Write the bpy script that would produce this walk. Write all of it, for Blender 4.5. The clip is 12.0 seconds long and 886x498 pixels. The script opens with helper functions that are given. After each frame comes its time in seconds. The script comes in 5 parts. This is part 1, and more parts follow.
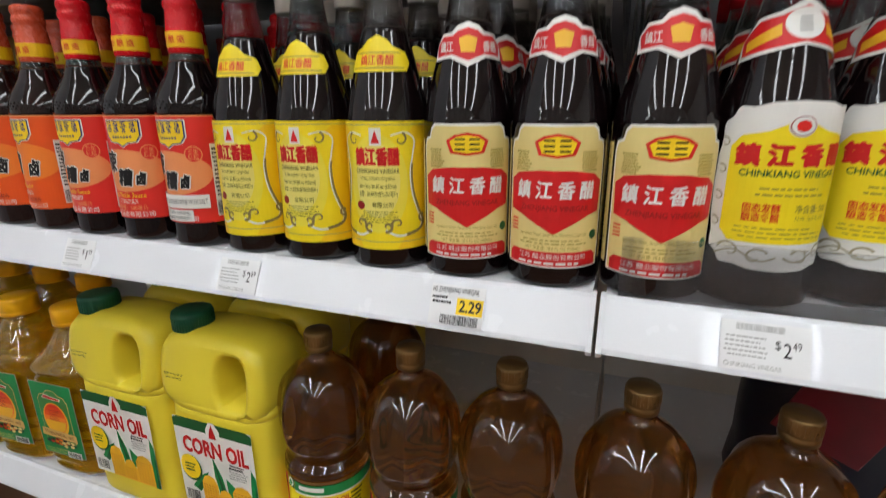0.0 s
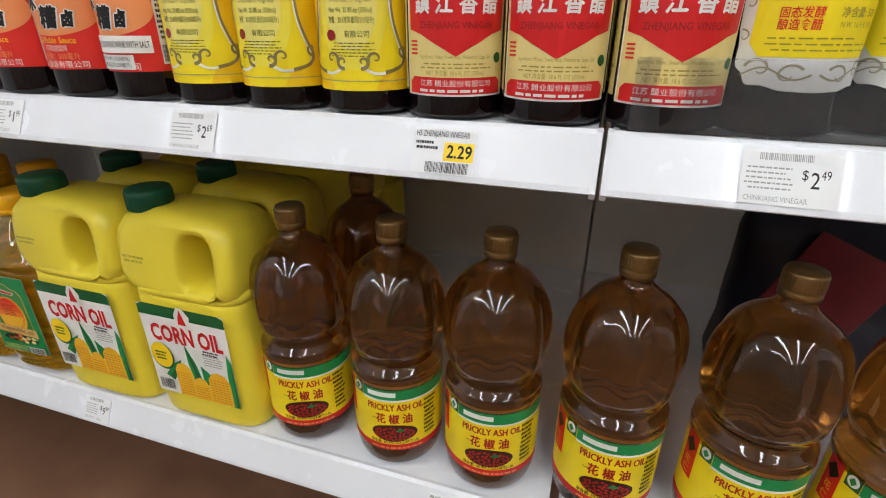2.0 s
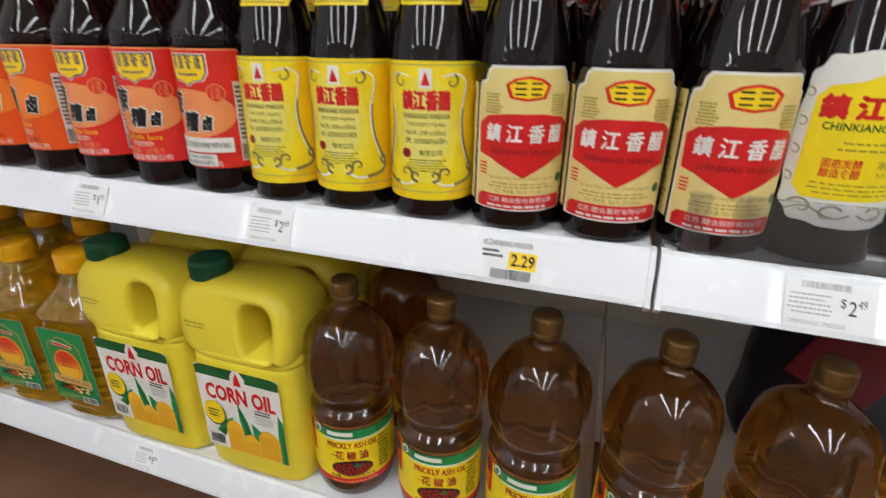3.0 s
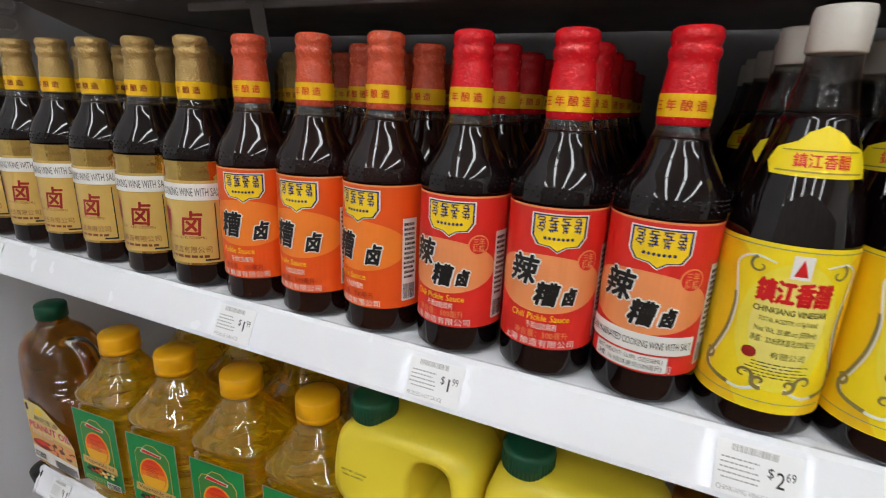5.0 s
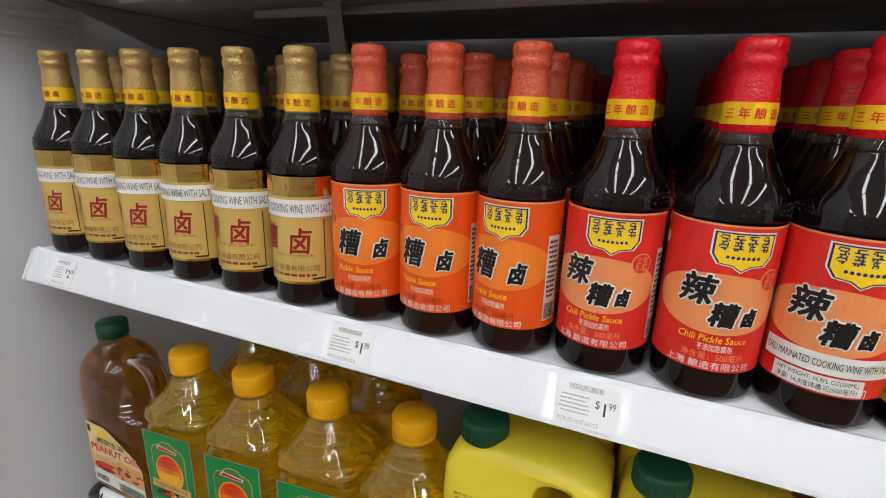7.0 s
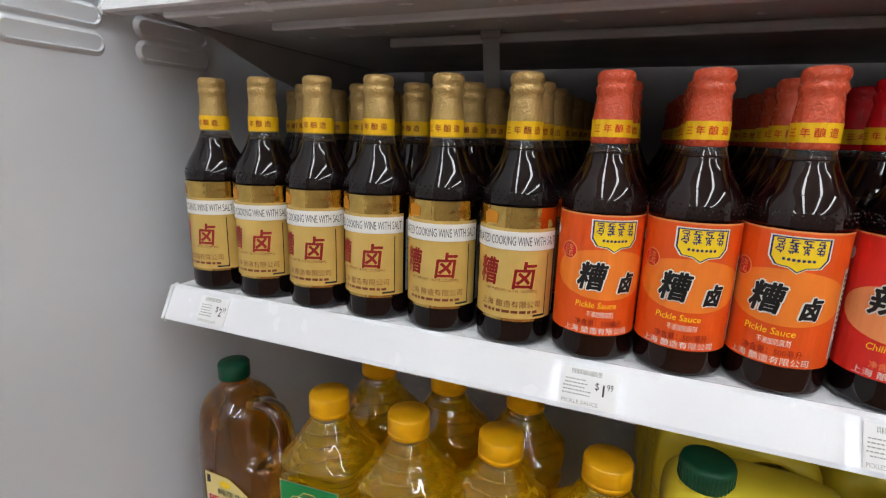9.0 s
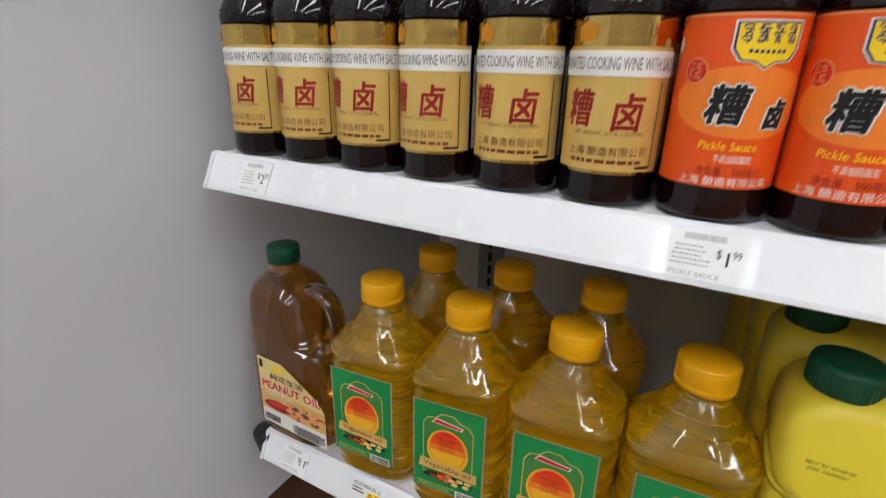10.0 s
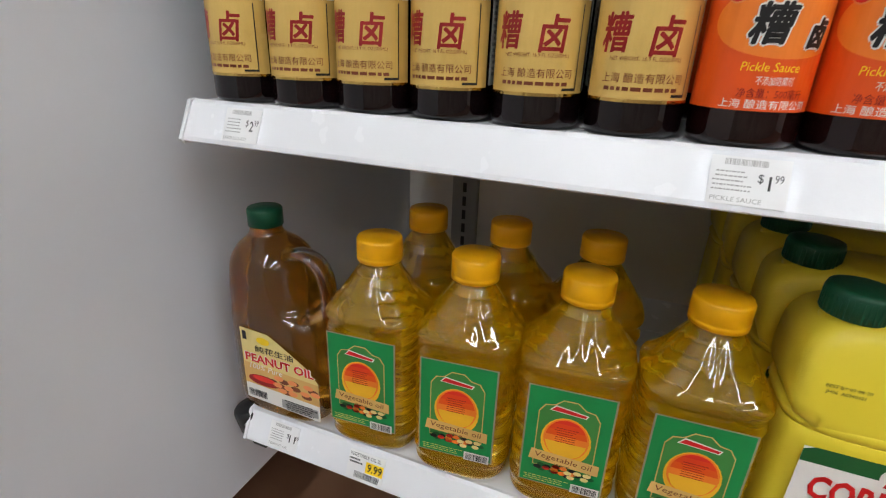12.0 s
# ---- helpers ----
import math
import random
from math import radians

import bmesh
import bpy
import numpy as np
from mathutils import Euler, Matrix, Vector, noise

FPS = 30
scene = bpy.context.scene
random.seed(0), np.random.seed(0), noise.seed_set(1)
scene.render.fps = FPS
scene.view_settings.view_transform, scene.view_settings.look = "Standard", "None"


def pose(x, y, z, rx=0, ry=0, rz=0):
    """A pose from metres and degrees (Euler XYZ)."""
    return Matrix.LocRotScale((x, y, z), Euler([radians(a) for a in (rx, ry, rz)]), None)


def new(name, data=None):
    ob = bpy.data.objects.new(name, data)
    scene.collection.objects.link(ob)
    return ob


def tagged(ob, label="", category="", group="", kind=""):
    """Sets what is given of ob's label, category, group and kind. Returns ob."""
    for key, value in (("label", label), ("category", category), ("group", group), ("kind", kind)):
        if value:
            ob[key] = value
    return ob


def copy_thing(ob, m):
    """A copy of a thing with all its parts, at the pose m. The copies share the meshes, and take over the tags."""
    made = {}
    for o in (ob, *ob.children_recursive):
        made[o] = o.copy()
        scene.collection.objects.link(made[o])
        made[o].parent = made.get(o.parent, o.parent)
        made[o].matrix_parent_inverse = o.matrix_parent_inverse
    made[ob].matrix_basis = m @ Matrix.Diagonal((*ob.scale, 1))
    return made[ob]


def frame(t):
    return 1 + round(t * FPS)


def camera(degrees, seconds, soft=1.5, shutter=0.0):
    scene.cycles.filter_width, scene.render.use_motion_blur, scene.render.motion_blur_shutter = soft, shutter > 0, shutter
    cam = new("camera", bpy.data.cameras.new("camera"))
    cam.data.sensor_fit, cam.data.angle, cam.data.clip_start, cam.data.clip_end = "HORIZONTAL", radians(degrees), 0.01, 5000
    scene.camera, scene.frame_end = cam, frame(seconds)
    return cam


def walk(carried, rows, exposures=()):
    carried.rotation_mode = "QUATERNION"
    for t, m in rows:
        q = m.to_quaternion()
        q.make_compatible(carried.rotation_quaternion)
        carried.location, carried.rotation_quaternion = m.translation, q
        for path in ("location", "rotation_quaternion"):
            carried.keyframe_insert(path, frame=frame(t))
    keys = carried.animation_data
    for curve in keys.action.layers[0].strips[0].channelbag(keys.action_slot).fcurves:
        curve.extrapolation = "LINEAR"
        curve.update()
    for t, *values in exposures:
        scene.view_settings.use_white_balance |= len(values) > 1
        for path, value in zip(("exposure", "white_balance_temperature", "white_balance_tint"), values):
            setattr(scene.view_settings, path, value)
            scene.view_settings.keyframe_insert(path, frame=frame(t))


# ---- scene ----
cam = camera(84.0, 12.0, soft=1.1, shutter=0.25)
METRES, EYE, TILT, LEAN, TURN = 1.25, 0.92, 0.0, 0.0, 20.6
ROWS = [
    (0.0, 0.0, 0.0, 0.0, -0.11, -16.16, 0.4),
    (0.5, -0.0106, 0.0201, -0.0497, -0.66, -21.31, 0.46),
    (1.0, -0.0083, 0.0133, -0.0656, -1.68, -23.08, -0.82),
    (1.5, -0.0066, 0.0123, -0.0606, -2.34, -24.53, -0.38),
    (2.0, -0.0054, 0.0173, -0.0572, -2.7, -24.71, -0.21),
    (2.5, -0.009, 0.0218, -0.042, -2.8, -25.04, -1.3),
    (3.0, -0.0442, 0.0147, 0.0027, -2.01, -23.01, -0.76),
    (3.5, -0.129, 0.0205, 0.0379, -0.6, -19.54, -0.06),
    (5.5, -0.337, 0.166, 0.0485, 4.55, -16.59, -2.78),
    (6.0, -0.3634, 0.1548, 0.0505, 3.44, -16.86, -1.85),
    (6.5, -0.3907, 0.153, 0.046, 3.33, -16.92, -2.13),
    (8.5, -0.5058, 0.1718, 0.0727, 1.78, -13.04, -0.05),
    (9.0, -0.5828, 0.1703, 0.0435, 1.45, -13.11, -1.63),
    (9.5, -0.5704, 0.2023, 0.0231, 7.73, -17.06, -2.64),
    (10.0, -0.5914, 0.2197, -0.0297, 8.28, -20.81, -1.12),
    (10.5, -0.6394, 0.2201, -0.0843, 4.91, -20.68, -1.04),
    (11.0, -0.652, 0.2287, -0.0906, 2.09, -22.09, -1.61),
    (11.5, -0.6531, 0.2309, -0.0863, 1.97, -22.5, -2.09),
    (12.0, -0.6415, 0.2216, -0.0643, 1.76, -22.12, -1.95),
]
walk(cam, [(t, pose(0, 0, EYE, TILT, LEAN, TURN) @ pose(METRES * x, METRES * y, METRES * z, 90 + pitch, roll, yaw)) for t, x, y, z, yaw, pitch, roll in ROWS],
     [(0.0, -0.25), (1.0, -0.1), (3.0, -0.1), (5.5, -0.1), (8.0, 0.0), (12.0, 0.0)])

# ---- world and light ----
world = bpy.data.worlds.new("store_air")
scene.world = world
world.use_nodes = True
world.node_tree.nodes["Background"].inputs[0].default_value = (0.9, 0.95, 1.0, 1)
world.node_tree.nodes["Background"].inputs[1].default_value = 0.02
LAMP = 17.2


# ---- materials ----
def rgb(r, g, b):
    """Linear colour from 0-255 sRGB."""
    return tuple(((v / 255 + 0.055) / 1.055) ** 2.4 if v > 10 else v / 255 / 12.92 for v in (r, g, b)) + (1,)


def material(name, colour, rough=0.5, metal=0.0, trans=0.0, ior=1.45, vary=0.08, scale=30.0, bump=0.0, bump_scale=200.0, coat=0.0, stain=None, spec=0.5):
    m = bpy.data.materials.new(name)
    m.use_nodes = True
    nt = m.node_tree
    b = nt.nodes["Principled BSDF"]
    b.inputs["Roughness"].default_value = rough
    b.inputs["Metallic"].default_value = metal
    b.inputs["Transmission Weight"].default_value = trans
    b.inputs["IOR"].default_value = ior
    b.inputs["Coat Weight"].default_value = coat
    b.inputs["Coat Roughness"].default_value = 0.06
    b.inputs["Specular IOR Level"].default_value = spec
    b.inputs["Base Color"].default_value = colour
    co = nt.nodes.new("ShaderNodeTexCoord")
    if vary or stain:
        n1 = nt.nodes.new("ShaderNodeTexNoise")
        n1.inputs["Scale"].default_value = scale
        n1.inputs["Detail"].default_value = 5
        nt.links.new(co.outputs["Object"], n1.inputs["Vector"])
        ramp = nt.nodes.new("ShaderNodeValToRGB")
        ramp.color_ramp.elements[0].position, ramp.color_ramp.elements[1].position = 0.3, 0.7
        lo = stain if stain else tuple(v * (1 - 2 * vary) for v in colour[:3]) + (1,)
        ramp.color_ramp.elements[0].color, ramp.color_ramp.elements[1].color = lo, colour
        nt.links.new(n1.outputs["Fac"], ramp.inputs["Fac"])
        nt.links.new(ramp.outputs["Color"], b.inputs["Base Color"])
        n2 = nt.nodes.new("ShaderNodeTexNoise")
        n2.inputs["Scale"].default_value = scale * 4
        nt.links.new(co.outputs["Object"], n2.inputs["Vector"])
        mr = nt.nodes.new("ShaderNodeMapRange")
        mr.inputs["To Min"].default_value, mr.inputs["To Max"].default_value = rough * 0.8, min(1, rough * 1.25)
        nt.links.new(n2.outputs["Fac"], mr.inputs["Value"])
        nt.links.new(mr.outputs["Result"], b.inputs["Roughness"])
    if bump:
        n3 = nt.nodes.new("ShaderNodeTexNoise")
        n3.inputs["Scale"].default_value = bump_scale
        nt.links.new(co.outputs["Object"], n3.inputs["Vector"])
        bp = nt.nodes.new("ShaderNodeBump")
        bp.inputs["Strength"].default_value = bump
        bp.inputs["Distance"].default_value = 0.002
        nt.links.new(n3.outputs["Fac"], bp.inputs["Height"])
        nt.links.new(bp.outputs["Normal"], b.inputs["Normal"])
    return m


def glow(name, colour, strength):
    m = bpy.data.materials.new(name)
    m.use_nodes = True
    b = m.node_tree.nodes["Principled BSDF"]
    b.inputs["Base Color"].default_value = colour
    b.inputs["Emission Color"].default_value = colour
    b.inputs["Emission Strength"].default_value = strength
    return m


SHELF_WHITE = material("shelf_enamel", (0.79, 0.80, 0.83, 1), 0.25, vary=0.02, scale=9, bump=0.04, bump_scale=400)
PANEL_GREY = material("panel_paint", (0.75, 0.78, 0.835, 1), 0.38, vary=0.03, scale=3, bump=0.05, bump_scale=300)
BACK_GREY = material("back_panel_paint", (0.84, 0.81, 0.75, 1), 0.5, vary=0.04, scale=4, bump=0.05, bump_scale=250)
UPRIGHT = material("upright_paint", (0.36, 0.36, 0.36, 1), 0.45, vary=0.04, scale=8)
# back panel colour with the shade under the top shelf painted in
BACK_SHADED = material("shaded_back_panel_paint", (0.30, 0.285, 0.30, 1), 0.5, vary=0.06, scale=4, bump=0.05, bump_scale=250)
# a darker grey than SHELF_WHITE, for parts beneath the top shelf
UNDERSIDE = material("grey_underside", (0.62, 0.60, 0.60, 1), 0.5, vary=0.1, scale=12, bump=0.05, bump_scale=200)
BLACK_PLASTIC = material("black_plastic", (0.012, 0.012, 0.013, 1), 0.4, vary=0.15, scale=60)
FLOOR_BROWN = material("sealed_brown_floor", (0.30, 0.155, 0.09, 1), 0.42, scale=5, stain=(0.18, 0.085, 0.048, 1), bump=0.06, bump_scale=60)
CEILING = material("ceiling_tile", (0.7, 0.7, 0.68, 1), 0.8, vary=0.05, scale=20)
STORE_WALL = material("store_wall_paint", (0.80, 0.79, 0.77, 1), 0.6, vary=0.08, scale=1.5)
AISLE = material("shelving_opposite", (0.55, 0.52, 0.49, 1), 0.6, vary=0.2, scale=3)
ACRYLIC = material("clear_acrylic", (0.86, 0.87, 0.89, 1), 0.05, trans=0.975, ior=1.35, vary=0)
TUBE = glow("fluorescent_diffuser", (0.93, 0.975, 1.0, 1), LAMP)

DARK_GLASS = material("dark_sauce_glass", (0.0060, 0.0026, 0.0030, 1), 0.025, vary=0.2, scale=40, spec=0.55)
AMBER_GLASS = material("amber_wine_glass", (0.013, 0.0032, 0.0028, 1), 0.025, vary=0.3, scale=40, spec=0.55)
SMOKE_GLASS = material("smoky_neck_glass", (0.22, 0.18, 0.16, 1), 0.03, trans=0.95, vary=0)


def oil(name, colour, trans, clear, ior=1.4):
    """Oil in thin clear plastic: part bends the light, part lets it straight through."""
    m = material(name, colour, 0.015, trans=trans, ior=ior, vary=0, spec=0.8, coat=1.0)
    m.node_tree.nodes["Principled BSDF"].inputs["Coat Roughness"].default_value = 0.015
    nt = m.node_tree
    tp = nt.nodes.new("ShaderNodeBsdfTransparent")
    tp.inputs["Color"].default_value = tuple(math.sqrt(v) for v in colour[:3]) + (1,)
    mix = nt.nodes.new("ShaderNodeMixShader")
    mix.inputs["Fac"].default_value = clear
    nt.links.new(nt.nodes["Principled BSDF"].outputs["BSDF"], mix.inputs[1])
    nt.links.new(tp.outputs["BSDF"], mix.inputs[2])
    nt.links.new(mix.outputs["Shader"], nt.nodes["Material Output"].inputs["Surface"])
    return m


VEG_OIL = oil("yellow_oil_in_plastic", rgb(255, 210, 22), 0.84, 0.06, 1.36)
PEANUT_OIL = oil("amber_oil_in_plastic", rgb(206, 146, 46), 0.97, 0.07, 1.36)
ASH_OIL = oil("brown_oil_in_plastic", rgb(164, 104, 40), 0.94, 0.10, 1.38)
NECK_GLASS = oil("thin_neck_glass", (0.42, 0.40, 0.39, 1), 1.0, 0.45, 1.12)
YELLOW_HDPE = material("yellow_jug_plastic", rgb(238, 216, 60), 0.36, vary=0.03, scale=14, bump=0.05, bump_scale=500)
GREEN_CAP = material("dark_green_cap", rgb(14, 84, 58), 0.42, vary=0.08, scale=60)
YELLOW_CAP = material("orange_yellow_cap", rgb(252, 184, 16), 0.35, vary=0.04, scale=50)
GOLD_CAP = material("bronze_cap", rgb(150, 120, 74), 0.3, metal=0.75, vary=0.12, scale=70)
WHITE_CAP = material("white_cap", rgb(226, 222, 212), 0.4, vary=0.04, scale=50)
RED_FOIL = material("red_capsule", rgb(226, 24, 36), 0.25, vary=0.06, scale=60, bump=0.45, bump_scale=420)
CORAL_FOIL = material("coral_capsule", rgb(214, 88, 58), 0.26, vary=0.06, scale=60, bump=0.45, bump_scale=420)
GOLD_FOIL = material("gold_capsule", rgb(190, 158, 98), 0.32, metal=0.35, vary=0.08, scale=60, bump=0.45, bump_scale=420)
BAND_YELLOW = material("yellow_band", rgb(246, 196, 20), 0.4, vary=0.05, scale=60)


def paper(name, r, g, b, rough=0.42, metal=0.0):
    return material(name, rgb(r, g, b), rough, metal=metal, vary=0.03, scale=45)


P_WHITE = paper("white_print", 236, 234, 228)
P_TAG = paper("price_tag_paper", 232, 232, 232, 0.5)
P_BLACK = paper("black_print", 22, 20, 20)
P_GREY = paper("grey_print", 160, 159, 157)
P_DKGREY = paper("dark_grey_print", 92, 92, 94)
P_RED = paper("red_print", 214, 30, 32)
P_DEEPRED = paper("deep_red_print", 150, 26, 24)
P_PEPPER = paper("pepper_red_print", 176, 34, 30)
P_ORANGE = paper("orange_label", 236, 88, 22)
P_FLAME = paper("flame_print", 232, 68, 28)
P_PEACH = paper("peach_print", 240, 150, 92)
P_LIGHTOR = paper("light_orange_print", 246, 132, 44)
P_CHILI = paper("chili_red_label", 226, 46, 36)
P_YELLOW = paper("yellow_label", 248, 222, 28)
P_PALEYEL = paper("pale_yellow_print", 240, 226, 120)
P_MIDYEL = paper("mid_yellow_print", 244, 226, 72)
P_GOLDYEL = paper("golden_yellow_print", 244, 200, 22)
P_SCROLL = paper("scroll_print", 140, 124, 74)
P_CREAM = paper("cream_label", 232, 212, 138)
P_OLIVE = paper("olive_print", 168, 148, 60)
P_GOLD = paper("gold_label", 226, 190, 108, 0.24, 0.25)
P_FOIL = material("gold_foil_print", rgb(232, 196, 112), 0.16, metal=1.0, vary=0.12, scale=80, bump=0.35, bump_scale=130)
P_BRIGHT = paper("bright_yellow_print", 252, 214, 30)
P_BLUE = paper("navy_print", 42, 40, 110)
P_GREEN = paper("green_print", 20, 140, 74)
P_DKGREEN = paper("dark_green_print", 24, 92, 46)
P_SILVER = paper("silver_scroll_print", 166, 158, 128, 0.35, 0.3)
P_INK = paper("olive_ink", 96, 92, 34)
P_MIDGREEN = paper("mid_green_print", 64, 136, 66)
P_TAN = paper("tan_print", 220, 178, 104)
P_DISH = paper("dark_dish_print", 62, 26, 20)
P_BROWN = paper("brown_print", 120, 60, 30)
P_CORN = paper("corn_print", 244, 186, 44)
P_CORN2 = paper("corn_shade_print", 214, 140, 30)


# ---- mesh helpers ----
FINE_PRINT = {"leaf_shade", "leaf_print", "shield_print", "peanut_print", "shadow_print", "tomato_print", "carrot_print", "mushroom_print", "cap_knurling", "scrollwork", "pepper_print", "kernel_print", "small_print", "side_print", "facts_print", "black_print", "pagoda_print", "slots", "embossing", "barcode", "crest_mark", "product_name"}


def link(name, bm, mats, parent=None, smooth=False, label=""):
    bm.normal_update()
    me = bpy.data.meshes.new(name)
    bm.to_mesh(me)
    bm.free()
    for m in mats if isinstance(mats, (list, tuple)) else [mats]:
        me.materials.append(m)
    if smooth:
        me.polygons.foreach_set("use_smooth", [True] * len(me.polygons))
    ob = new(name, me)
    if parent is not None:
        ob.parent = parent
    if label:
        ob["label"] = label
    if name in FINE_PRINT:
        ob["kind"] = "stuff"
    return ob


def part(name, bm, mats, parent, label="", smooth=False):
    return link(name, bm, mats, parent, smooth, label)


def thing(name, label, category, group="", kind=""):
    return tagged(new(name), label, category, group, kind)


def box(x0, x1, y0, y1, z0, z1, bevel=0.0, bm=None):
    own = bm is None
    bm = bmesh.new() if own else bm
    r = bmesh.ops.create_cube(bm, size=1, matrix=Matrix.LocRotScale(((x0 + x1) / 2, (y0 + y1) / 2, (z0 + z1) / 2), None, (x1 - x0, y1 - y0, z1 - z0)))
    if bevel and own:
        bmesh.ops.bevel(bm, geom=bm.edges[:], offset=bevel, segments=2, affect="EDGES", profile=0.5)
    return bm


def extrude_x(section, x0, x1, bm=None):
    """A prism along x over a closed outline of (y, z)."""
    bm = bm or bmesh.new()
    a = [bm.verts.new((x0, y, z)) for y, z in section]
    b = [bm.verts.new((x1, y, z)) for y, z in section]
    n = len(section)
    for i in range(n):
        bm.faces.new((a[i], a[(i + 1) % n], b[(i + 1) % n], b[i]))
    bm.faces.new(a[::-1])
    bm.faces.new(b)
    bmesh.ops.recalc_face_normals(bm, faces=bm.faces[:])
    return bm


def rings(bm, loops, close=True):
    """Skin a stack of equal vertex loops."""
    rows = [[bm.verts.new(p) for p in loop] for loop in loops]
    n = len(rows[0])
    for a, b in zip(rows, rows[1:]):
        for i in range(n):
            bm.faces.new((a[i], a[(i + 1) % n], b[(i + 1) % n], b[i]))
    if close:
        bm.faces.new(rows[0][::-1])
        bm.faces.new(rows[-1])
    return bm


def lathe(profile, n=36, flute=None, bm=None):
    """A turned body; profile rows are (radius, height)."""
    bm = bm or bmesh.new()
    loops = []
    for r, z in profile:
        f = flute(z) if flute else 0
        loops.append([((r + f * math.cos(8 * 2 * math.pi * i / n)) * math.cos(2 * math.pi * i / n), (r + f * math.cos(8 * 2 * math.pi * i / n)) * math.sin(2 * math.pi * i / n), z) for i in range(n)])
    return rings(bm, loops)


def spline(rows, steps=5):
    """Smooth in-between rows (Catmull-Rom)."""
    out = []
    for i in range(len(rows) - 1):
        p = [np.array(rows[max(0, min(len(rows) - 1, j))], float) for j in (i - 1, i, i + 1, i + 2)]
        for s in range(steps):
            t = s / steps
            out.append(tuple(0.5 * (2 * p[1] + (p[2] - p[0]) * t + (2 * p[0] - 5 * p[1] + 4 * p[2] - p[3]) * t * t + (3 * p[1] - p[0] - 3 * p[2] + p[3]) * t ** 3)))
    return out + [tuple(float(v) for v in rows[-1])]


def loft(sections, n=40, bm=None):
    """Rounded-rectangle sections: (z, centre x, half width, half depth, power)."""
    bm = bm or bmesh.new()
    loops = []
    for z, cx, hx, hy, p in sections:
        loop = []
        for i in range(n):
            a = 2 * math.pi * (i + 0.5) / n
            c, s = math.cos(a), math.sin(a)
            loop.append((cx + hx * math.copysign(abs(c) ** (2 / p), c), hy * math.copysign(abs(s) ** (2 / p), s), z))
        loops.append(loop)
    return rings(bm, loops)


def tube(path, ra, rb, n=14, bm=None):
    """A bar of oval section along a path in the x-z plane."""
    bm = bm or bmesh.new()
    loops = []
    for i, (x, z) in enumerate(path):
        x0, z0 = path[max(0, i - 1)]
        x1, z1 = path[min(len(path) - 1, i + 1)]
        d = Vector((x1 - x0, 0, z1 - z0)).normalized()
        nrm = Vector((-d.z, 0, d.x))
        loops.append([Vector((x, 0, z)) + nrm * ra * math.cos(2 * math.pi * k / n) + Vector((0, 1, 0)) * rb * math.sin(2 * math.pi * k / n) for k in range(n)])
    return rings(bm, loops)


# ---- print on labels: drawn flat in (u, v), then bent round the bottle ----
def flat_poly(points, bm=None):
    bm = bm or bmesh.new()
    f = bm.faces.new([bm.verts.new((u, v, 0)) for u, v in points])
    f.normal_update()
    if f.normal.z < 0:
        f.normal_flip()
    return bm


def flat_rect(u0, u1, v0, v1, bm=None):
    return flat_poly([(u0, v0), (u1, v0), (u1, v1), (u0, v1)], bm)


def flat_oval(u, v, a, b, n=24, bm=None):
    return flat_poly([(u + a * math.cos(2 * math.pi * i / n), v + b * math.sin(2 * math.pi * i / n)) for i in range(n)], bm)


def scatter(count, u, v, a, b, w, h, seed, n=9, bm=None):
    """Small ovals strewn over a larger oval, none on another."""
    r, bm, got = random.Random(seed), bm or bmesh.new(), []
    for _ in range(count * 12):
        ang, q = r.random() * 6.283, math.sqrt(r.random())
        p = (u + a * q * math.cos(ang), v + b * q * math.sin(ang))
        if len(got) < count and all(((p[0] - g[0]) / w) ** 2 + ((p[1] - g[1]) / h) ** 2 > 4.05 for g in got):
            got.append(p)
            flat_oval(p[0], p[1], w, h, n, bm)
    return bm


def flat_text(body, size, u, v, width=None, bold=0.0, shear=0.0, bm=None, tall=1.0, fat=0.0, ways=4):
    """Lettering in the built-in font, centred on (u, v); width sets its length."""
    c = bpy.data.curves.new("lettering", "FONT")
    c.body, c.size, c.resolution_u, c.offset, c.shear = body, 1.0, 2, bold, shear
    ob = bpy.data.objects.new("lettering", c)
    scene.collection.objects.link(ob)
    me = bpy.data.meshes.new_from_object(ob)
    bpy.data.objects.remove(ob)
    xs = [p.co.x for p in me.vertices]
    ys = [p.co.y for p in me.vertices]
    sx = width / (max(xs) - min(xs)) if width else size
    cx, cy = (max(xs) + min(xs)) / 2, (max(ys) + min(ys)) / 2
    bm = bm or bmesh.new()
    shifts = [(0.0, 0.0)] + ([(fat * math.cos(2 * math.pi * k / ways), fat * math.sin(2 * math.pi * k / ways)) for k in range(ways)] if fat else [])
    for n, (du, dv) in enumerate(shifts):
        made = [bm.verts.new((u + du + (p.co.x - cx) * sx, v + dv + (p.co.y - cy) * size * tall, -0.00003 * n)) for p in me.vertices]
        for q in me.polygons:
            try:
                f = bm.faces.new([made[i] for i in q.vertices])
                f.normal_update()
                if f.normal.z < 0:
                    f.normal_flip()
            except ValueError:
                pass
    bpy.data.meshes.remove(me)
    return bm


def flat_lines(u0, u1, v0, v1, rows, seed=1, fill=0.55, bm=None):
    """Small unreadable print: broken bars."""
    bm = bm or bmesh.new()
    rnd = random.Random(seed)
    h = (v1 - v0) / rows
    for i in range(rows):
        u = u0 + rnd.random() * 0.1 * (u1 - u0)
        end = u1 - rnd.random() * 0.25 * (u1 - u0)
        while u < end:
            w = (0.04 + 0.09 * rnd.random()) * (u1 - u0)
            flat_rect(u, min(end, u + w), v0 + i * h, v0 + (i + fill) * h, bm)
            u += w + 0.025 * (u1 - u0)
    return bm


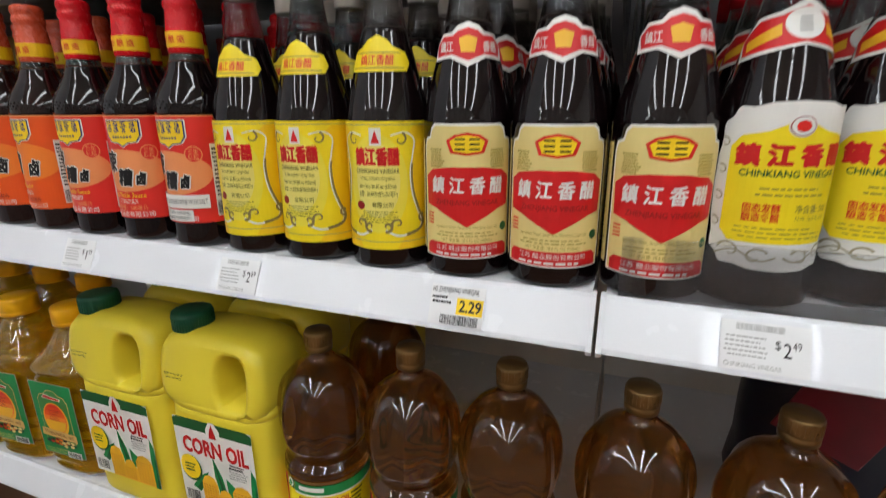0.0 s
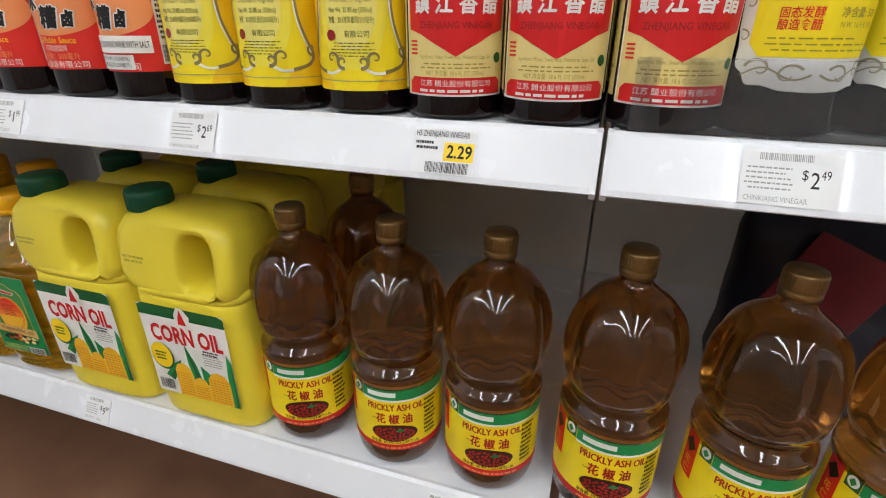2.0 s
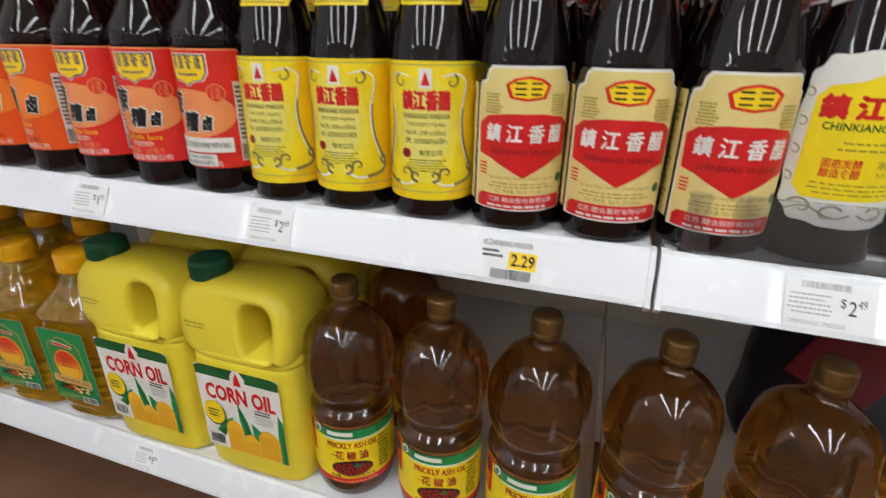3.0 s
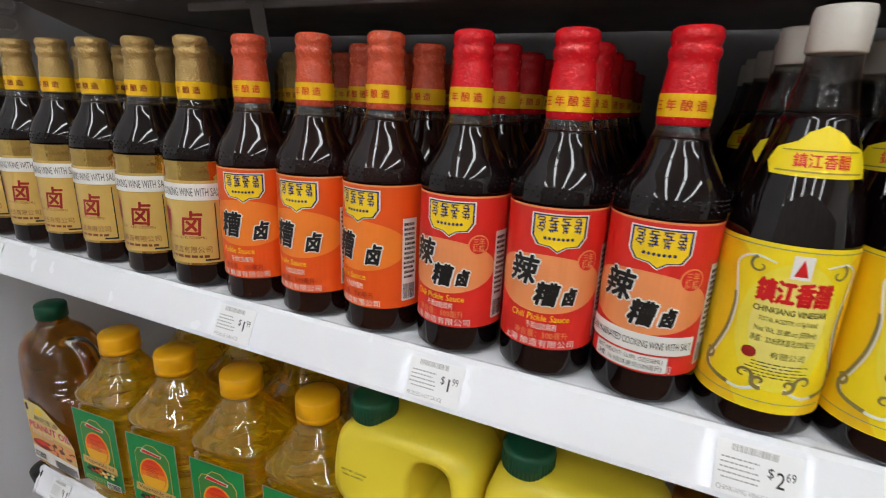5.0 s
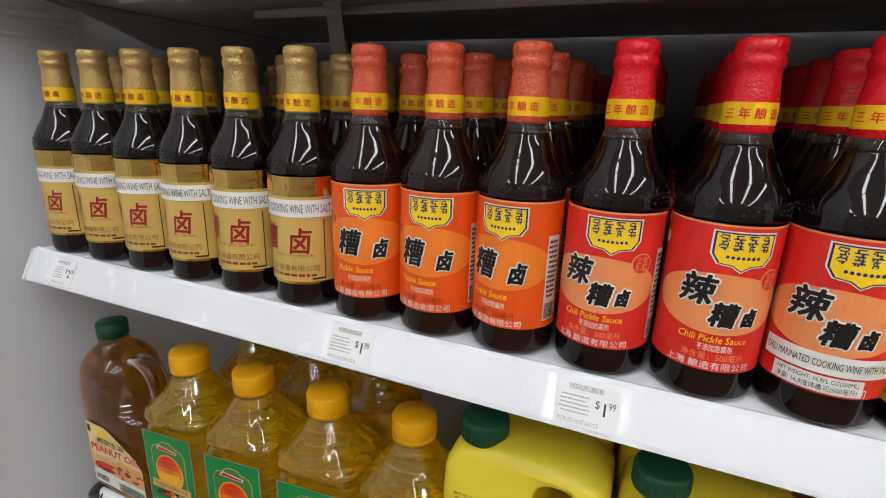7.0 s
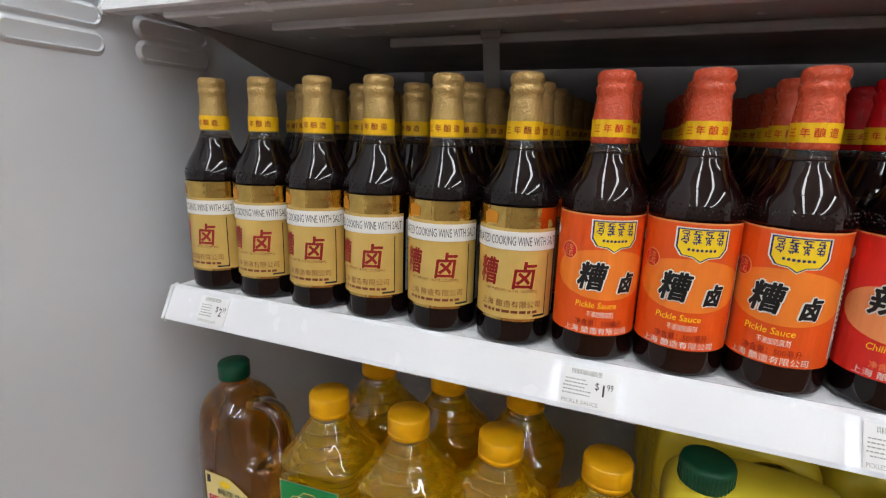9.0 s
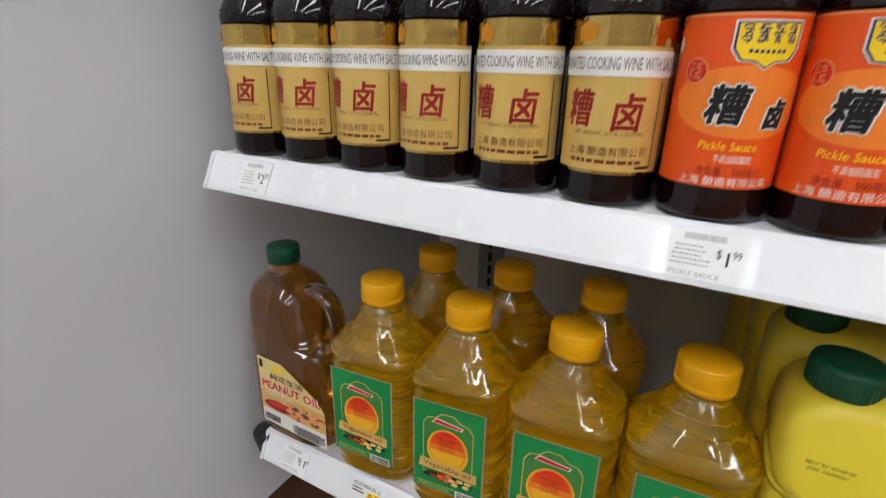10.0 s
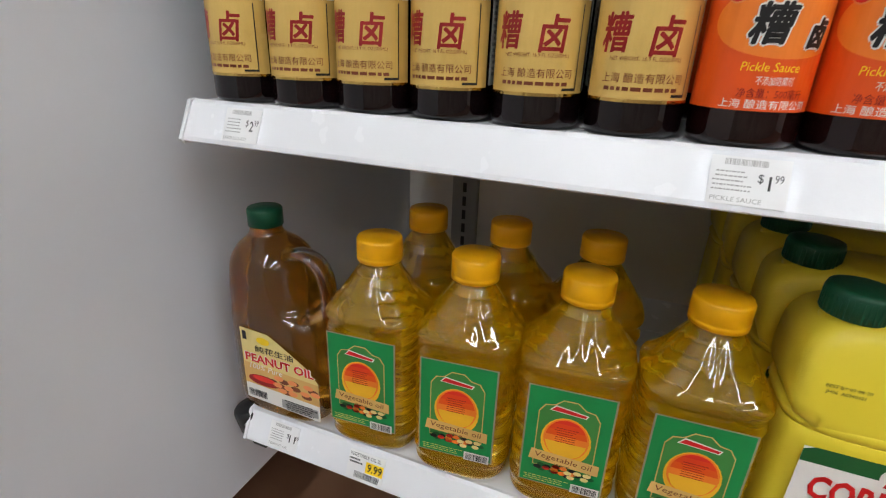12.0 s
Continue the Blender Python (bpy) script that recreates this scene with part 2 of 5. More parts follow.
def flat_ribbon(points, w0, w1=None, bm=None):
    """A smooth drawn stroke along points, from width w0 to w1."""
    bm = bm or bmesh.new()
    w1 = w0 if w1 is None else w1
    prev = None
    n = len(points)
    for i, (u, v) in enumerate(points):
        u0, v0 = points[max(0, i - 1)]
        u1, v1 = points[min(n - 1, i + 1)]
        d = math.hypot(u1 - u0, v1 - v0) or 1
        w = (w0 + (w1 - w0) * i / (n - 1)) / 2
        a, c = -(v1 - v0) / d * w, (u1 - u0) / d * w
        pair = (bm.verts.new((u + a, v + c, 0)), bm.verts.new((u - a, v - c, 0)))
        if prev:
            f = bm.faces.new((prev[0], prev[1], pair[1], pair[0]))
            f.normal_update()
            if f.normal.z < 0:
                f.normal_flip()
        prev = pair
    return bm


def curl(u, v, size, start, turns, s=1, n=18):
    """Points of a scroll that winds inwards."""
    return [(u + s * size * (1 - 0.85 * k / n) * math.cos(start + turns * 2 * math.pi * k / n), v + size * (1 - 0.85 * k / n) * math.sin(start + turns * 2 * math.pi * k / n)) for k in range(n + 1)]


def flat_bars(u0, u1, v0, v1, n=22, seed=3, bm=None):
    """A barcode's stripes."""
    bm = bm or bmesh.new()
    rnd = random.Random(seed)
    for i in range(n):
        u = u0 + (u1 - u0) * i / n
        flat_rect(u, u + (u1 - u0) / n * (0.3 + 0.5 * rnd.random()), v0, v1, bm)
    return bm


def wrap(bm, radius, lift, z=0.0):
    """Bend flat print round an upright cylinder of that radius, front towards -y."""
    us = [p.co.x for p in bm.verts]
    step = 0.004
    k = math.floor(min(us) / step) + 1
    while k * step < max(us):
        bmesh.ops.bisect_plane(bm, geom=bm.verts[:] + bm.edges[:] + bm.faces[:], plane_co=(k * step, 0, 0), plane_no=(1, 0, 0), dist=1e-6)
        k += 1
    for p in bm.verts:
        a, v, r = p.co.x / radius, p.co.y, radius + lift + p.co.z
        p.co = (r * math.sin(a), -r * math.cos(a), z + v)
    return bm


def cone_wrap(bm, radius_at, lift, z=0.0):
    """As wrap, round a tapering neck: radius_at(height)."""
    us = [p.co.x for p in bm.verts]
    vs = [p.co.y for p in bm.verts]
    for axis, lo, hi, step in ((0, min(us), max(us), 0.003), (1, min(vs), max(vs), 0.004)):
        k = math.floor(lo / step) + 1
        while k * step < hi:
            bmesh.ops.bisect_plane(bm, geom=bm.verts[:] + bm.edges[:] + bm.faces[:], plane_co=(k * step if axis == 0 else 0, k * step if axis else 0, 0), plane_no=(1, 0, 0) if axis == 0 else (0, 1, 0), dist=1e-6)
            k += 1
    for p in bm.verts:
        r = radius_at(z + p.co.y)
        a, v = p.co.x / r, p.co.y
        r += lift + p.co.z
        p.co = (r * math.sin(a), -r * math.cos(a), z + v)
    return bm


def face_on(bm, y, z=0.0, x=0.0):
    """Stand flat print upright on a front plane."""
    for p in bm.verts:
        p.co = (x + p.co.x, y - p.co.z, z + p.co.y)
    return bm


# ---- structure ----
SHELF_U, SHELF_L, SHELF_T = 0.783, 0.378, 1.135
LEFT, RIGHT, BAY = -1.278, 1.25, -0.012
BACK = 1.0


def setting(name, bm, mats, label, category):
    return tagged(link(name, bm, mats), label, category, kind="structure")


setting("floor", box(-5.2, 5.0, -6.6, 2.0, -0.06, 0.0), FLOOR_BROWN, "sealed reddish brown store floor with cloudy stains", "floor")
setting("ceiling", box(-5.2, 5.0, -6.6, 2.0, 3.3, 3.36), CEILING, "pale suspended store ceiling", "ceiling")
setting("wall_north", box(-5.2, 5.0, 1.06, 1.16, 0.0, 3.3), STORE_WALL, "plain grey store wall behind the shelving", "wall")
setting("wall_south", box(-5.2, 5.0, -6.7, -6.6, 0.0, 3.3), STORE_WALL, "plain grey store wall across the aisle", "wall")
setting("wall_aisle", box(-5.2, 5.0, -2.4, -2.3, 0.0, 2.0), AISLE, "plain shelving side across the aisle", "wall")
setting("wall_west", box(-5.3, -5.2, -6.6, 2.0, 0.0, 3.3), STORE_WALL, "plain grey store end wall", "wall")
setting("wall_east", box(5.0, 5.1, -6.6, 2.0, 0.0, 3.3), STORE_WALL, "plain grey store end wall", "wall")


def louvre_bm():
    """A pressed vent: a rounded slot whose face leans inwards to a ledge along its foot."""
    def outline(grow):
        pts = []
        for i in range(40):
            q = 2 * math.pi * i / 40
            c = 0.0415 if math.cos(q) >= 0 else -0.0415
            pts.append((c + (0.0085 + grow) * math.cos(q), (0.0085 + grow) * math.sin(q)))
        return pts
    loops = [[(0.0002, y, z) for y, z in outline(0.0052)], [(0.0042, y, z) for y, z in outline(0.0016)], [(0.0050, y, z) for y, z in outline(0.0002)]]
    loops.append([(0.0026 + 0.0024 * z / 0.0085, y, z) for y, z in outline(-0.0012)])
    return rings(bmesh.new(), loops)


case = thing("refrigerated_case", "pale grey sheet-metal side panel of a cooler case with pressed vents", "cooler case")
part("side_panel", box(-1.375, -1.345, -0.9, 1.05, 0.18, 2.1, 0.003), PANEL_GREY, case)
part("base", box(-1.75, -1.62, -0.85, 1.0, 0.0, 0.17), BLACK_PLASTIC, case, "dark recessed base")
part("body", box(-2.1, -1.376, -0.9, 1.05, 0.17, 2.1), PANEL_GREY, case)
louvre = louvre_bm()
louvre_mesh = bpy.data.meshes.new("vent")
louvre.to_mesh(louvre_mesh)
louvre.free()
louvre_mesh.materials.append(PANEL_GREY)
for yc in (0.300, 0.447, 0.775):
    for k in range(8):
        o = new("vent", louvre_mesh)
        o.parent = case
        o.location = (-1.345, yc, 1.063 + 0.0285 * k)


def shelf_section(z, y):
    """Deck with a rolled, outward-leaning price channel."""
    return [(BACK - 0.02, z), (y + 0.006, z), (y + 0.001, z + 0.0015), (y - 0.003, z - 0.001), (y - 0.020, z - 0.033), (y - 0.021, z - 0.037),
            (y - 0.017, z - 0.039), (y + 0.004, z - 0.038), (y + 0.006, z - 0.030), (y + 0.03, z - 0.030), (y + 0.034, z - 0.026), (BACK - 0.02, z - 0.026)]


def shelf(name, x0, x1, z, y, label):
    root = thing(name, label, "shelf", "white gondola shelves")
    part("deck", extrude_x(shelf_section(z, y), x0, x1), SHELF_WHITE, root)
    for x in (x0, x1):
        s = 1 if x == x0 else -1
        bm = extrude_x([(y + 0.004, z + 0.002), (y - 0.005, z + 0.001), (y - 0.0235, z - 0.036), (y - 0.019, z - 0.041), (y + 0.004, z - 0.040)], x - s * 0.0035, x + s * 0.0005)
        part("end_cap", bm, SHELF_WHITE, root)
        part("bracket", extrude_x([(y + 0.03, z - 0.028), (BACK - 0.02, z - 0.028), (BACK - 0.02, z - 0.075), (y + 0.16, z - 0.045)], x + s * 0.004, x + s * 0.0065), UPRIGHT, root)
    part("stiffener", box(x0 + 0.13, x1 - 0.02, y + 0.10, y + 0.16, z - 0.042, z - 0.0265, 0.003), SHELF_WHITE, root)
    if z == SHELF_T:
        part("front_stiffener", box(x0 + 0.058, x1 - 0.02, y + 0.007, y + 0.060, z - 0.043, z - 0.0308, 0.003), SHELF_WHITE, root)
        part("back_stiffener", box(x0 + 0.22, x1 - 0.02, y + 0.24, y + 0.30, z - 0.042, z - 0.0295, 0.003), UNDERSIDE, root)
        part("underside", box(x0 + 0.010, x1 - 0.010, y + 0.036, BACK - 0.024, z - 0.0292, z - 0.0268), UNDERSIDE, root, "grey steel underside")
        for x in (x0 + 0.004, x1 - 0.0075):
            part("deep_bracket", extrude_x([(y + 0.10, z - 0.031), (BACK - 0.02, z - 0.031), (BACK - 0.02, z - 0.150), (y + 0.42, z - 0.118), (y + 0.24, z - 0.078)], x, x + 0.0035), UNDERSIDE, root, "grey steel cantilever bracket")
    return root


FRONT_U, FRONT_L, FRONT_T = 0.363, 0.386, 0.368
shelf("shelf", LEFT, BAY - 0.005, SHELF_U, FRONT_U, "white enamelled steel shelf lined with sauce bottles")
shelf("shelf", BAY + 0.005, RIGHT, SHELF_U, FRONT_U, "white enamelled steel shelf behind a clear plastic guard")
shelf("shelf", LEFT, BAY - 0.005, SHELF_L, FRONT_L, "white steel bottom shelf lined with oil bottles")
shelf("shelf", BAY + 0.005, RIGHT, SHELF_L, FRONT_L, "white steel bottom shelf lined with brown oil bottles")
shelf("shelf", LEFT - 0.055, BAY - 0.005, SHELF_T, FRONT_T, "white steel top shelf holding yellow jugs")
shelf("shelf", BAY + 0.005, RIGHT, SHELF_T, FRONT_T, "white steel top shelf beside its neighbour")

strip = thing("hanging_strip", "short grey plastic strip hanging under the top shelf", "strip")
part("strip", box(-0.0105, 0.0105, -0.001, 0.001, -0.062, 0.0, 0.0004), UPRIGHT, strip)
part("clip", box(-0.013, 0.013, -0.004, 0.004, 0.0, 0.010, 0.001), UPRIGHT, strip, "grey fixing clip")
strip.matrix_basis = pose(-0.955, 0.585, SHELF_T - 0.0395, 6, -4, 12)

back = thing("gondola_back", "grey metal back panels of the store shelving", "back panel", kind="structure")
for x0, x1 in ((-1.343, BAY - 0.002), (BAY + 0.002, RIGHT)):
    part("panel", box(x0, x1, BACK, BACK + 0.02, 0.02, SHELF_U - 0.015, 0.002), BACK_GREY, back)
    # middle panel is coloured darker to stand in for shade behind the bottles
    part("panel", box(x0, x1, BACK, BACK + 0.02, SHELF_U - 0.014, SHELF_T - 0.015, 0.002), BACK_SHADED, back, "back panel behind the sauce bottles, shade put into its colour")
    part("panel", box(x0, x1, BACK, BACK + 0.02, SHELF_T - 0.014, 2.0, 0.002), BACK_GREY, back)
for x in (-1.2, RIGHT - 0.03):
    up = tagged(new("upright"), "slotted grey steel upright post", "post", "slotted uprights")
    part("post", box(x - 0.03, x + 0.03, BACK - 0.012, BACK + 0.03, 0.0, 2.0, 0.002), UPRIGHT, up)
    bm = bmesh.new()
    for k in range(60):
        box(x - 0.004, x + 0.004, BACK - 0.0145, BACK - 0.0115, 0.1 + 0.0318 * k, 0.1 + 0.0318 * k + 0.021, bm=bm)
    part("slots", bm, BLACK_PLASTIC, up)

bump_ob = thing("corner_bumper", "round black rubber bumper on the bottom shelf corner", "bumper")
bm = lathe([(0.004, 0.0), (0.017, 0.0), (0.0205, 0.003), (0.0215, 0.009), (0.0215, 0.034), (0.0205, 0.040), (0.017, 0.043), (0.004, 0.043)], 28)
bmesh.ops.transform(bm, matrix=pose(LEFT - 0.008, FRONT_L + 0.010, SHELF_L - 0.047, 8, -10, 0), verts=bm.verts[:])
part("pad", bm, BLACK_PLASTIC, bump_ob, smooth=True)
part("tab", box(LEFT - 0.010, LEFT + 0.016, FRONT_L - 0.004, FRONT_L + 0.03, SHELF_L - 0.066, SHELF_L - 0.042, 0.004), BLACK_PLASTIC, bump_ob)
screw = lathe([(0.001, 0.0), (0.0035, 0.0), (0.0038, 0.0012), (0.0025, 0.0022), (0.001, 0.0024)], 14)
bmesh.ops.transform(screw, matrix=pose(LEFT - 0.004, FRONT_L - 0.0125, SHELF_L - 0.022, 90, 0, 0), verts=screw.verts[:])
part("screw", screw, UPRIGHT, bump_ob, "small steel screw head", smooth=True)

# long ceiling lights in rows square to the shelving
for x in (-4.65, -2.85, -1.05, 0.75, 2.55):
    for k in range(5):
        y = -0.75 - 1.26 * k
        light = thing("ceiling_light", "long white fluorescent ceiling light, switched on", "ceiling light", "aisle ceiling lights")
        part("housing", box(x - 0.15, x + 0.15, y - 0.62, y + 0.62, 3.24, 3.299, 0.006), CEILING, light)
        part("diffuser", box(x - 0.12, x + 0.12, y - 0.58, y + 0.58, 3.20, 3.238, 0.008), TUBE, light)


# ---- bottles ----
def neck_radius(profile):
    zs = [z for r, z in profile]
    rs = [r for r, z in profile]
    return lambda z: float(np.interp(z, zs, rs))


SAUCE = spline([(0.030, 0.0), (0.0345, 0.003), (0.0357, 0.010), (0.0357, 0.05), (0.0357, 0.126), (0.0361, 0.136), (0.0350, 0.146), (0.0312, 0.1565), (0.0258, 0.1665), (0.0212, 0.1755), (0.0180, 0.1845)], 4)
SNECK = spline([(0.0179, 0.1846), (0.0164, 0.189), (0.0154, 0.194), (0.0146, 0.202)], 4)


def sauce_bottle(kind, label):
    root = thing("sauce_bottle", label, "bottle", kind + " bottles on the shelf")
    glass = AMBER_GLASS if kind == "orange" else DARK_GLASS
    part("glass_body", lathe(SAUCE, 40), glass, root, smooth=True)
    part("clear_neck", lathe(SNECK, 32), SMOKE_GLASS, root, "smoky glass neck", smooth=True)
    beads = bmesh.new()
    shoulder = neck_radius(SAUCE)
    pick = random.Random(23)
    for k in range(58):
        a, z = -math.pi / 2 + (k / 57 - 0.5) * 3.4, 0.1405 + 0.0032 * (k % 3) + pick.uniform(-0.0006, 0.0006)
        rr = shoulder(z)
        bmesh.ops.create_icosphere(beads, subdivisions=1, radius=pick.uniform(0.0007, 0.0012), matrix=Matrix.Translation((rr * math.cos(a), rr * math.sin(a), z)))
    part("embossing", beads, glass, root, "raised glass lettering round the shoulder", smooth=True)
    foil = {"gold": GOLD_FOIL, "orange": CORAL_FOIL, "red": RED_FOIL}[kind]
    cap = [(0.0156, 0.1920), (0.0163, 0.1930), (0.0161, 0.213), (0.0152, 0.221), (0.0144, 0.229), (0.0142, 0.2325), (0.0152, 0.2345), (0.0157, 0.237), (0.0153, 0.2395), (0.0141, 0.2418), (0.0151, 0.2438), (0.0155, 0.2475), (0.0147, 0.2510), (0.0125, 0.2527), (0.006, 0.2535)]
    c = part("capsule", lathe(cap, 32), foil, root, smooth=True)
    part("neck_band", wrap(flat_rect(-0.0505, 0.0505, 0.1935 if kind == "gold" else 0.1975, 0.2095 if kind == "gold" else 0.2120), 0.0162, 0.0003), BAND_YELLOW, c)
    part("band_lettering", wrap(flat_text("三 年 酿 造", 0.0075, 0, 0.2015 if kind == "gold" else 0.2048, 0.034, bold=0.01), 0.0162, 0.0006), P_RED if kind != "gold" else P_DEEPRED, c)
    R = 0.0357
    if kind == "gold":
        lab = part("paper_label", wrap(flat_rect(-0.046, 0.046, 0.018, 0.126), R, 0.0003, 0.0075), P_GOLD, root, "matt gold paper label")
        part("foil_stripe", wrap(flat_rect(-0.046, 0.046, 0.107, 0.126), R, 0.0006, 0.0075), P_FOIL, lab)
        part("foil_edge", wrap(flat_rect(-0.046, 0.046, 0.018, 0.0205), R, 0.0006, 0.0075), P_FOIL, lab)
        part("maker_mark", wrap(flat_poly([(-0.030, 0.110), (-0.016, 0.110), (-0.015, 0.119), (-0.023, 0.123), (-0.031, 0.119)]), R, 0.0009, 0.0075), P_CORN2, lab)
        part("salt_sticker", wrap(flat_rect(-0.050, 0.045, 0.087, 0.104), R, 0.0010, 0.0075), P_WHITE, lab, "white paper sticker")
        part("sticker_lettering", wrap(flat_text("MARINATED COOKING WINE WITH SALT", 0.0120, -0.003, 0.0955, 0.091), R, 0.0013, 0.0075), P_DKGREY, lab)
        part("red_lettering", wrap(flat_text("糟", 0.028, -0.023, 0.065, 0.021, fat=0.0006, ways=6, shear=0.1, bm=flat_text("卤", 0.028, 0.012, 0.063, 0.021, fat=0.0006, ways=6, shear=0.12)), R, 0.0006, 0.0075), P_DEEPRED, lab)
        bm = flat_text("上海 酿造有限公司", 0.0075, 0.0, 0.035, 0.058)
        flat_text("NET WEIGHT: 16.9 FL OZ(500ML)", 0.004, 0.0, 0.0475, 0.05, bm=bm)
        part("small_print", wrap(flat_lines(-0.028, 0.028, 0.026, 0.031, 1, 4, bm=bm), R, 0.0006, 0.0075), P_BROWN, lab)
        bm = flat_rect(0.0345, 0.0355, 0.024, 0.084)
        flat_rect(0.022, 0.0355, 0.0225, 0.0245, bm)
        part("frame_line", wrap(bm, R, 0.0006, 0.0075), P_BLACK, lab)
        side = part("side_label", wrap(flat_rect(0.050, 0.075, 0.022, 0.10), R, 0.0003, 0.0075), P_WHITE, root)
        part("side_print", wrap(flat_lines(0.052, 0.073, 0.03, 0.096, 14, 5), R, 0.0006, 0.0075), P_GREY, side)
        return root
    base = P_ORANGE if kind == "orange" else P_CHILI
    lab = part("paper_label", wrap(flat_rect(-0.066, 0.066, 0.018, 0.126), R, 0.0003, 0.0075), base, root, "glossy printed paper label")
    part("label_edge", wrap(flat_rect(-0.066, 0.066, 0.1245, 0.126), R, 0.0005, 0.0075), P_PEACH, lab)
    u = 0.008
    part("sun_disc", wrap(flat_oval(0.004 if kind == "orange" else 0.0, 0.0735 if kind == "orange" else 0.0690, 0.0465, 0.0225, 40), R, 0.0005, 0.0075), P_LIGHTOR if kind == "orange" else P_PEACH, lab)
    shield = [(-0.017, 0.0165), (0.017, 0.0165), (0.017, 0.002), (0.013, -0.004), (0.005, -0.005), (0.0, -0.0085), (-0.005, -0.005), (-0.013, -0.004), (-0.017, 0.002)]
    for nm, m, s, lift in (("shield_white", P_WHITE, 1.15, 0.0007), ("shield_edge", P_BLUE, 1.08, 0.0009), ("shield", P_BRIGHT, 1.0, 0.0011)):
        part(nm, wrap(flat_poly([(u + a * s, 0.1035 + 0.004 + (b - 0.004) * s) for a, b in shield]), R, lift, 0.0075), m, lab)
    bm = bmesh.new()
    for k in range(4):
        c0 = u - 0.0122 + k * 0.0081
        mix = random.Random(40 + k)
        for dv in (0.1186, 0.1164, 0.1142, 0.1120, 0.1098):
            half = mix.uniform(0.0014, 0.0034)
            flat_rect(c0 - half, c0 + half, dv, dv + 0.0009, bm)
            for _ in range(2):
                du = mix.uniform(-0.0026, 0.0026)
                flat_rect(c0 + du - 0.0004, c0 + du + 0.0004, dv - 0.0013, dv, bm)
    for k in range(7):
        flat_oval(u - 0.009 + 0.003 * k, 0.1045 - 0.0006 * math.cos((k - 3) / 3), 0.0011, 0.0012, 8, bm)
    part("shield_print", wrap(bm, R, 0.0014, 0.0075), P_BLUE, lab)
    if kind == "orange":
        for nm, m, bold, lift in (("lettering_edge", P_WHITE, 0.0019, 0.0008), ("brush_lettering", P_BLACK, 0.0007, 0.0012)):
            bm = flat_text("糟", 0.026, -0.007, 0.072, 0.0235, fat=bold, ways=8, shear=0.2)
            flat_text("卤", 0.019, 0.022, 0.067, 0.0135, fat=bold, ways=8, shear=0.25, bm=bm)
            part(nm, wrap(bm, R, lift, 0.0075), m, lab)
        badge_u, badge_v = -0.030, 0.092
        part("product_name", wrap(flat_text("Pickle Sauce", 0.0080, -0.002, 0.0460, 0.034, shear=0.1), R, 0.0008, 0.0075), P_BRIGHT, lab)
    else:
        for nm, m, bold, lift in (("lettering_edge", P_WHITE, 0.0019, 0.0008), ("brush_lettering", P_BLACK, 0.0007, 0.0012)):
            bm = flat_text("辣", 0.0235, -0.0145, 0.0785, 0.0225, fat=bold, ways=8, shear=0.2)
            flat_text("糟", 0.019, 0.004, 0.062, 0.0175, fat=bold, ways=8, shear=0.2, bm=bm)
            flat_text("卤", 0.014, 0.020, 0.061, 0.0095, fat=bold, ways=8, shear=0.25, bm=bm)
            part(nm, wrap(bm, R, lift, 0.0075), m, lab)
        badge_u, badge_v = 0.031, 0.088
        part("product_name", wrap(flat_text("Chili Pickle Sauce", 0.0075, 0.0, 0.0430, 0.044, shear=0.1), R, 0.0008, 0.0075), P_BRIGHT, lab)
    part("badge_rim", wrap(flat_oval(badge_u, badge_v, 0.0082, 0.0082, 24), R, 0.0006, 0.0075), P_PEACH, lab)
    b = part("badge", wrap(flat_oval(badge_u, badge_v, 0.0072, 0.0072, 20), R, 0.0008, 0.0075), P_CHILI if kind == "red" else P_RED, lab)
    b2 = flat_text("三年", 0.006, badge_u, badge_v + 0.0028, 0.009, bold=0.01)
    flat_text("陈糟", 0.006, badge_u, badge_v - 0.0028, 0.009, bold=0.01, bm=b2)
    part("badge_lettering", wrap(b2, R, 0.0010, 0.0075), P_PEACH, lab)
    bm = flat_text("不添加防腐剂", 0.006, 0.002, 0.0375 if kind == "orange" else 0.0362, 0.022)
    flat_text("上海 酿造有限公司", 0.0065, 0.0, 0.0225, 0.055, bm=bm)
    part("white_print", wrap(bm, R, 0.0008, 0.0075), P_WHITE, lab)
    part("volume_lettering", wrap(flat_text("净含量：500毫升", 0.0065, 0.002, 0.0295, 0.040), R, 0.0008, 0.0075), P_PEACH if kind == "red" else P_DEEPRED, lab)
    bm = flat_rect(0.046, 0.060, 0.024, 0.098)
    panel = part("facts_panel", wrap(bm, R, 0.0006, 0.0075), P_WHITE, lab)
    bm = flat_lines(0.047, 0.059, 0.045, 0.096, 12, 6)
    flat_bars(0.047, 0.059, 0.026, 0.040, 16, bm=bm)
    part("facts_print", wrap(bm, R, 0.0009, 0.0075), P_BLACK, lab)
    part("round_mark", wrap(flat_oval(-0.050, 0.108, 0.004, 0.005, 14), R, 0.0008, 0.0075), P_WHITE, lab)
    return root


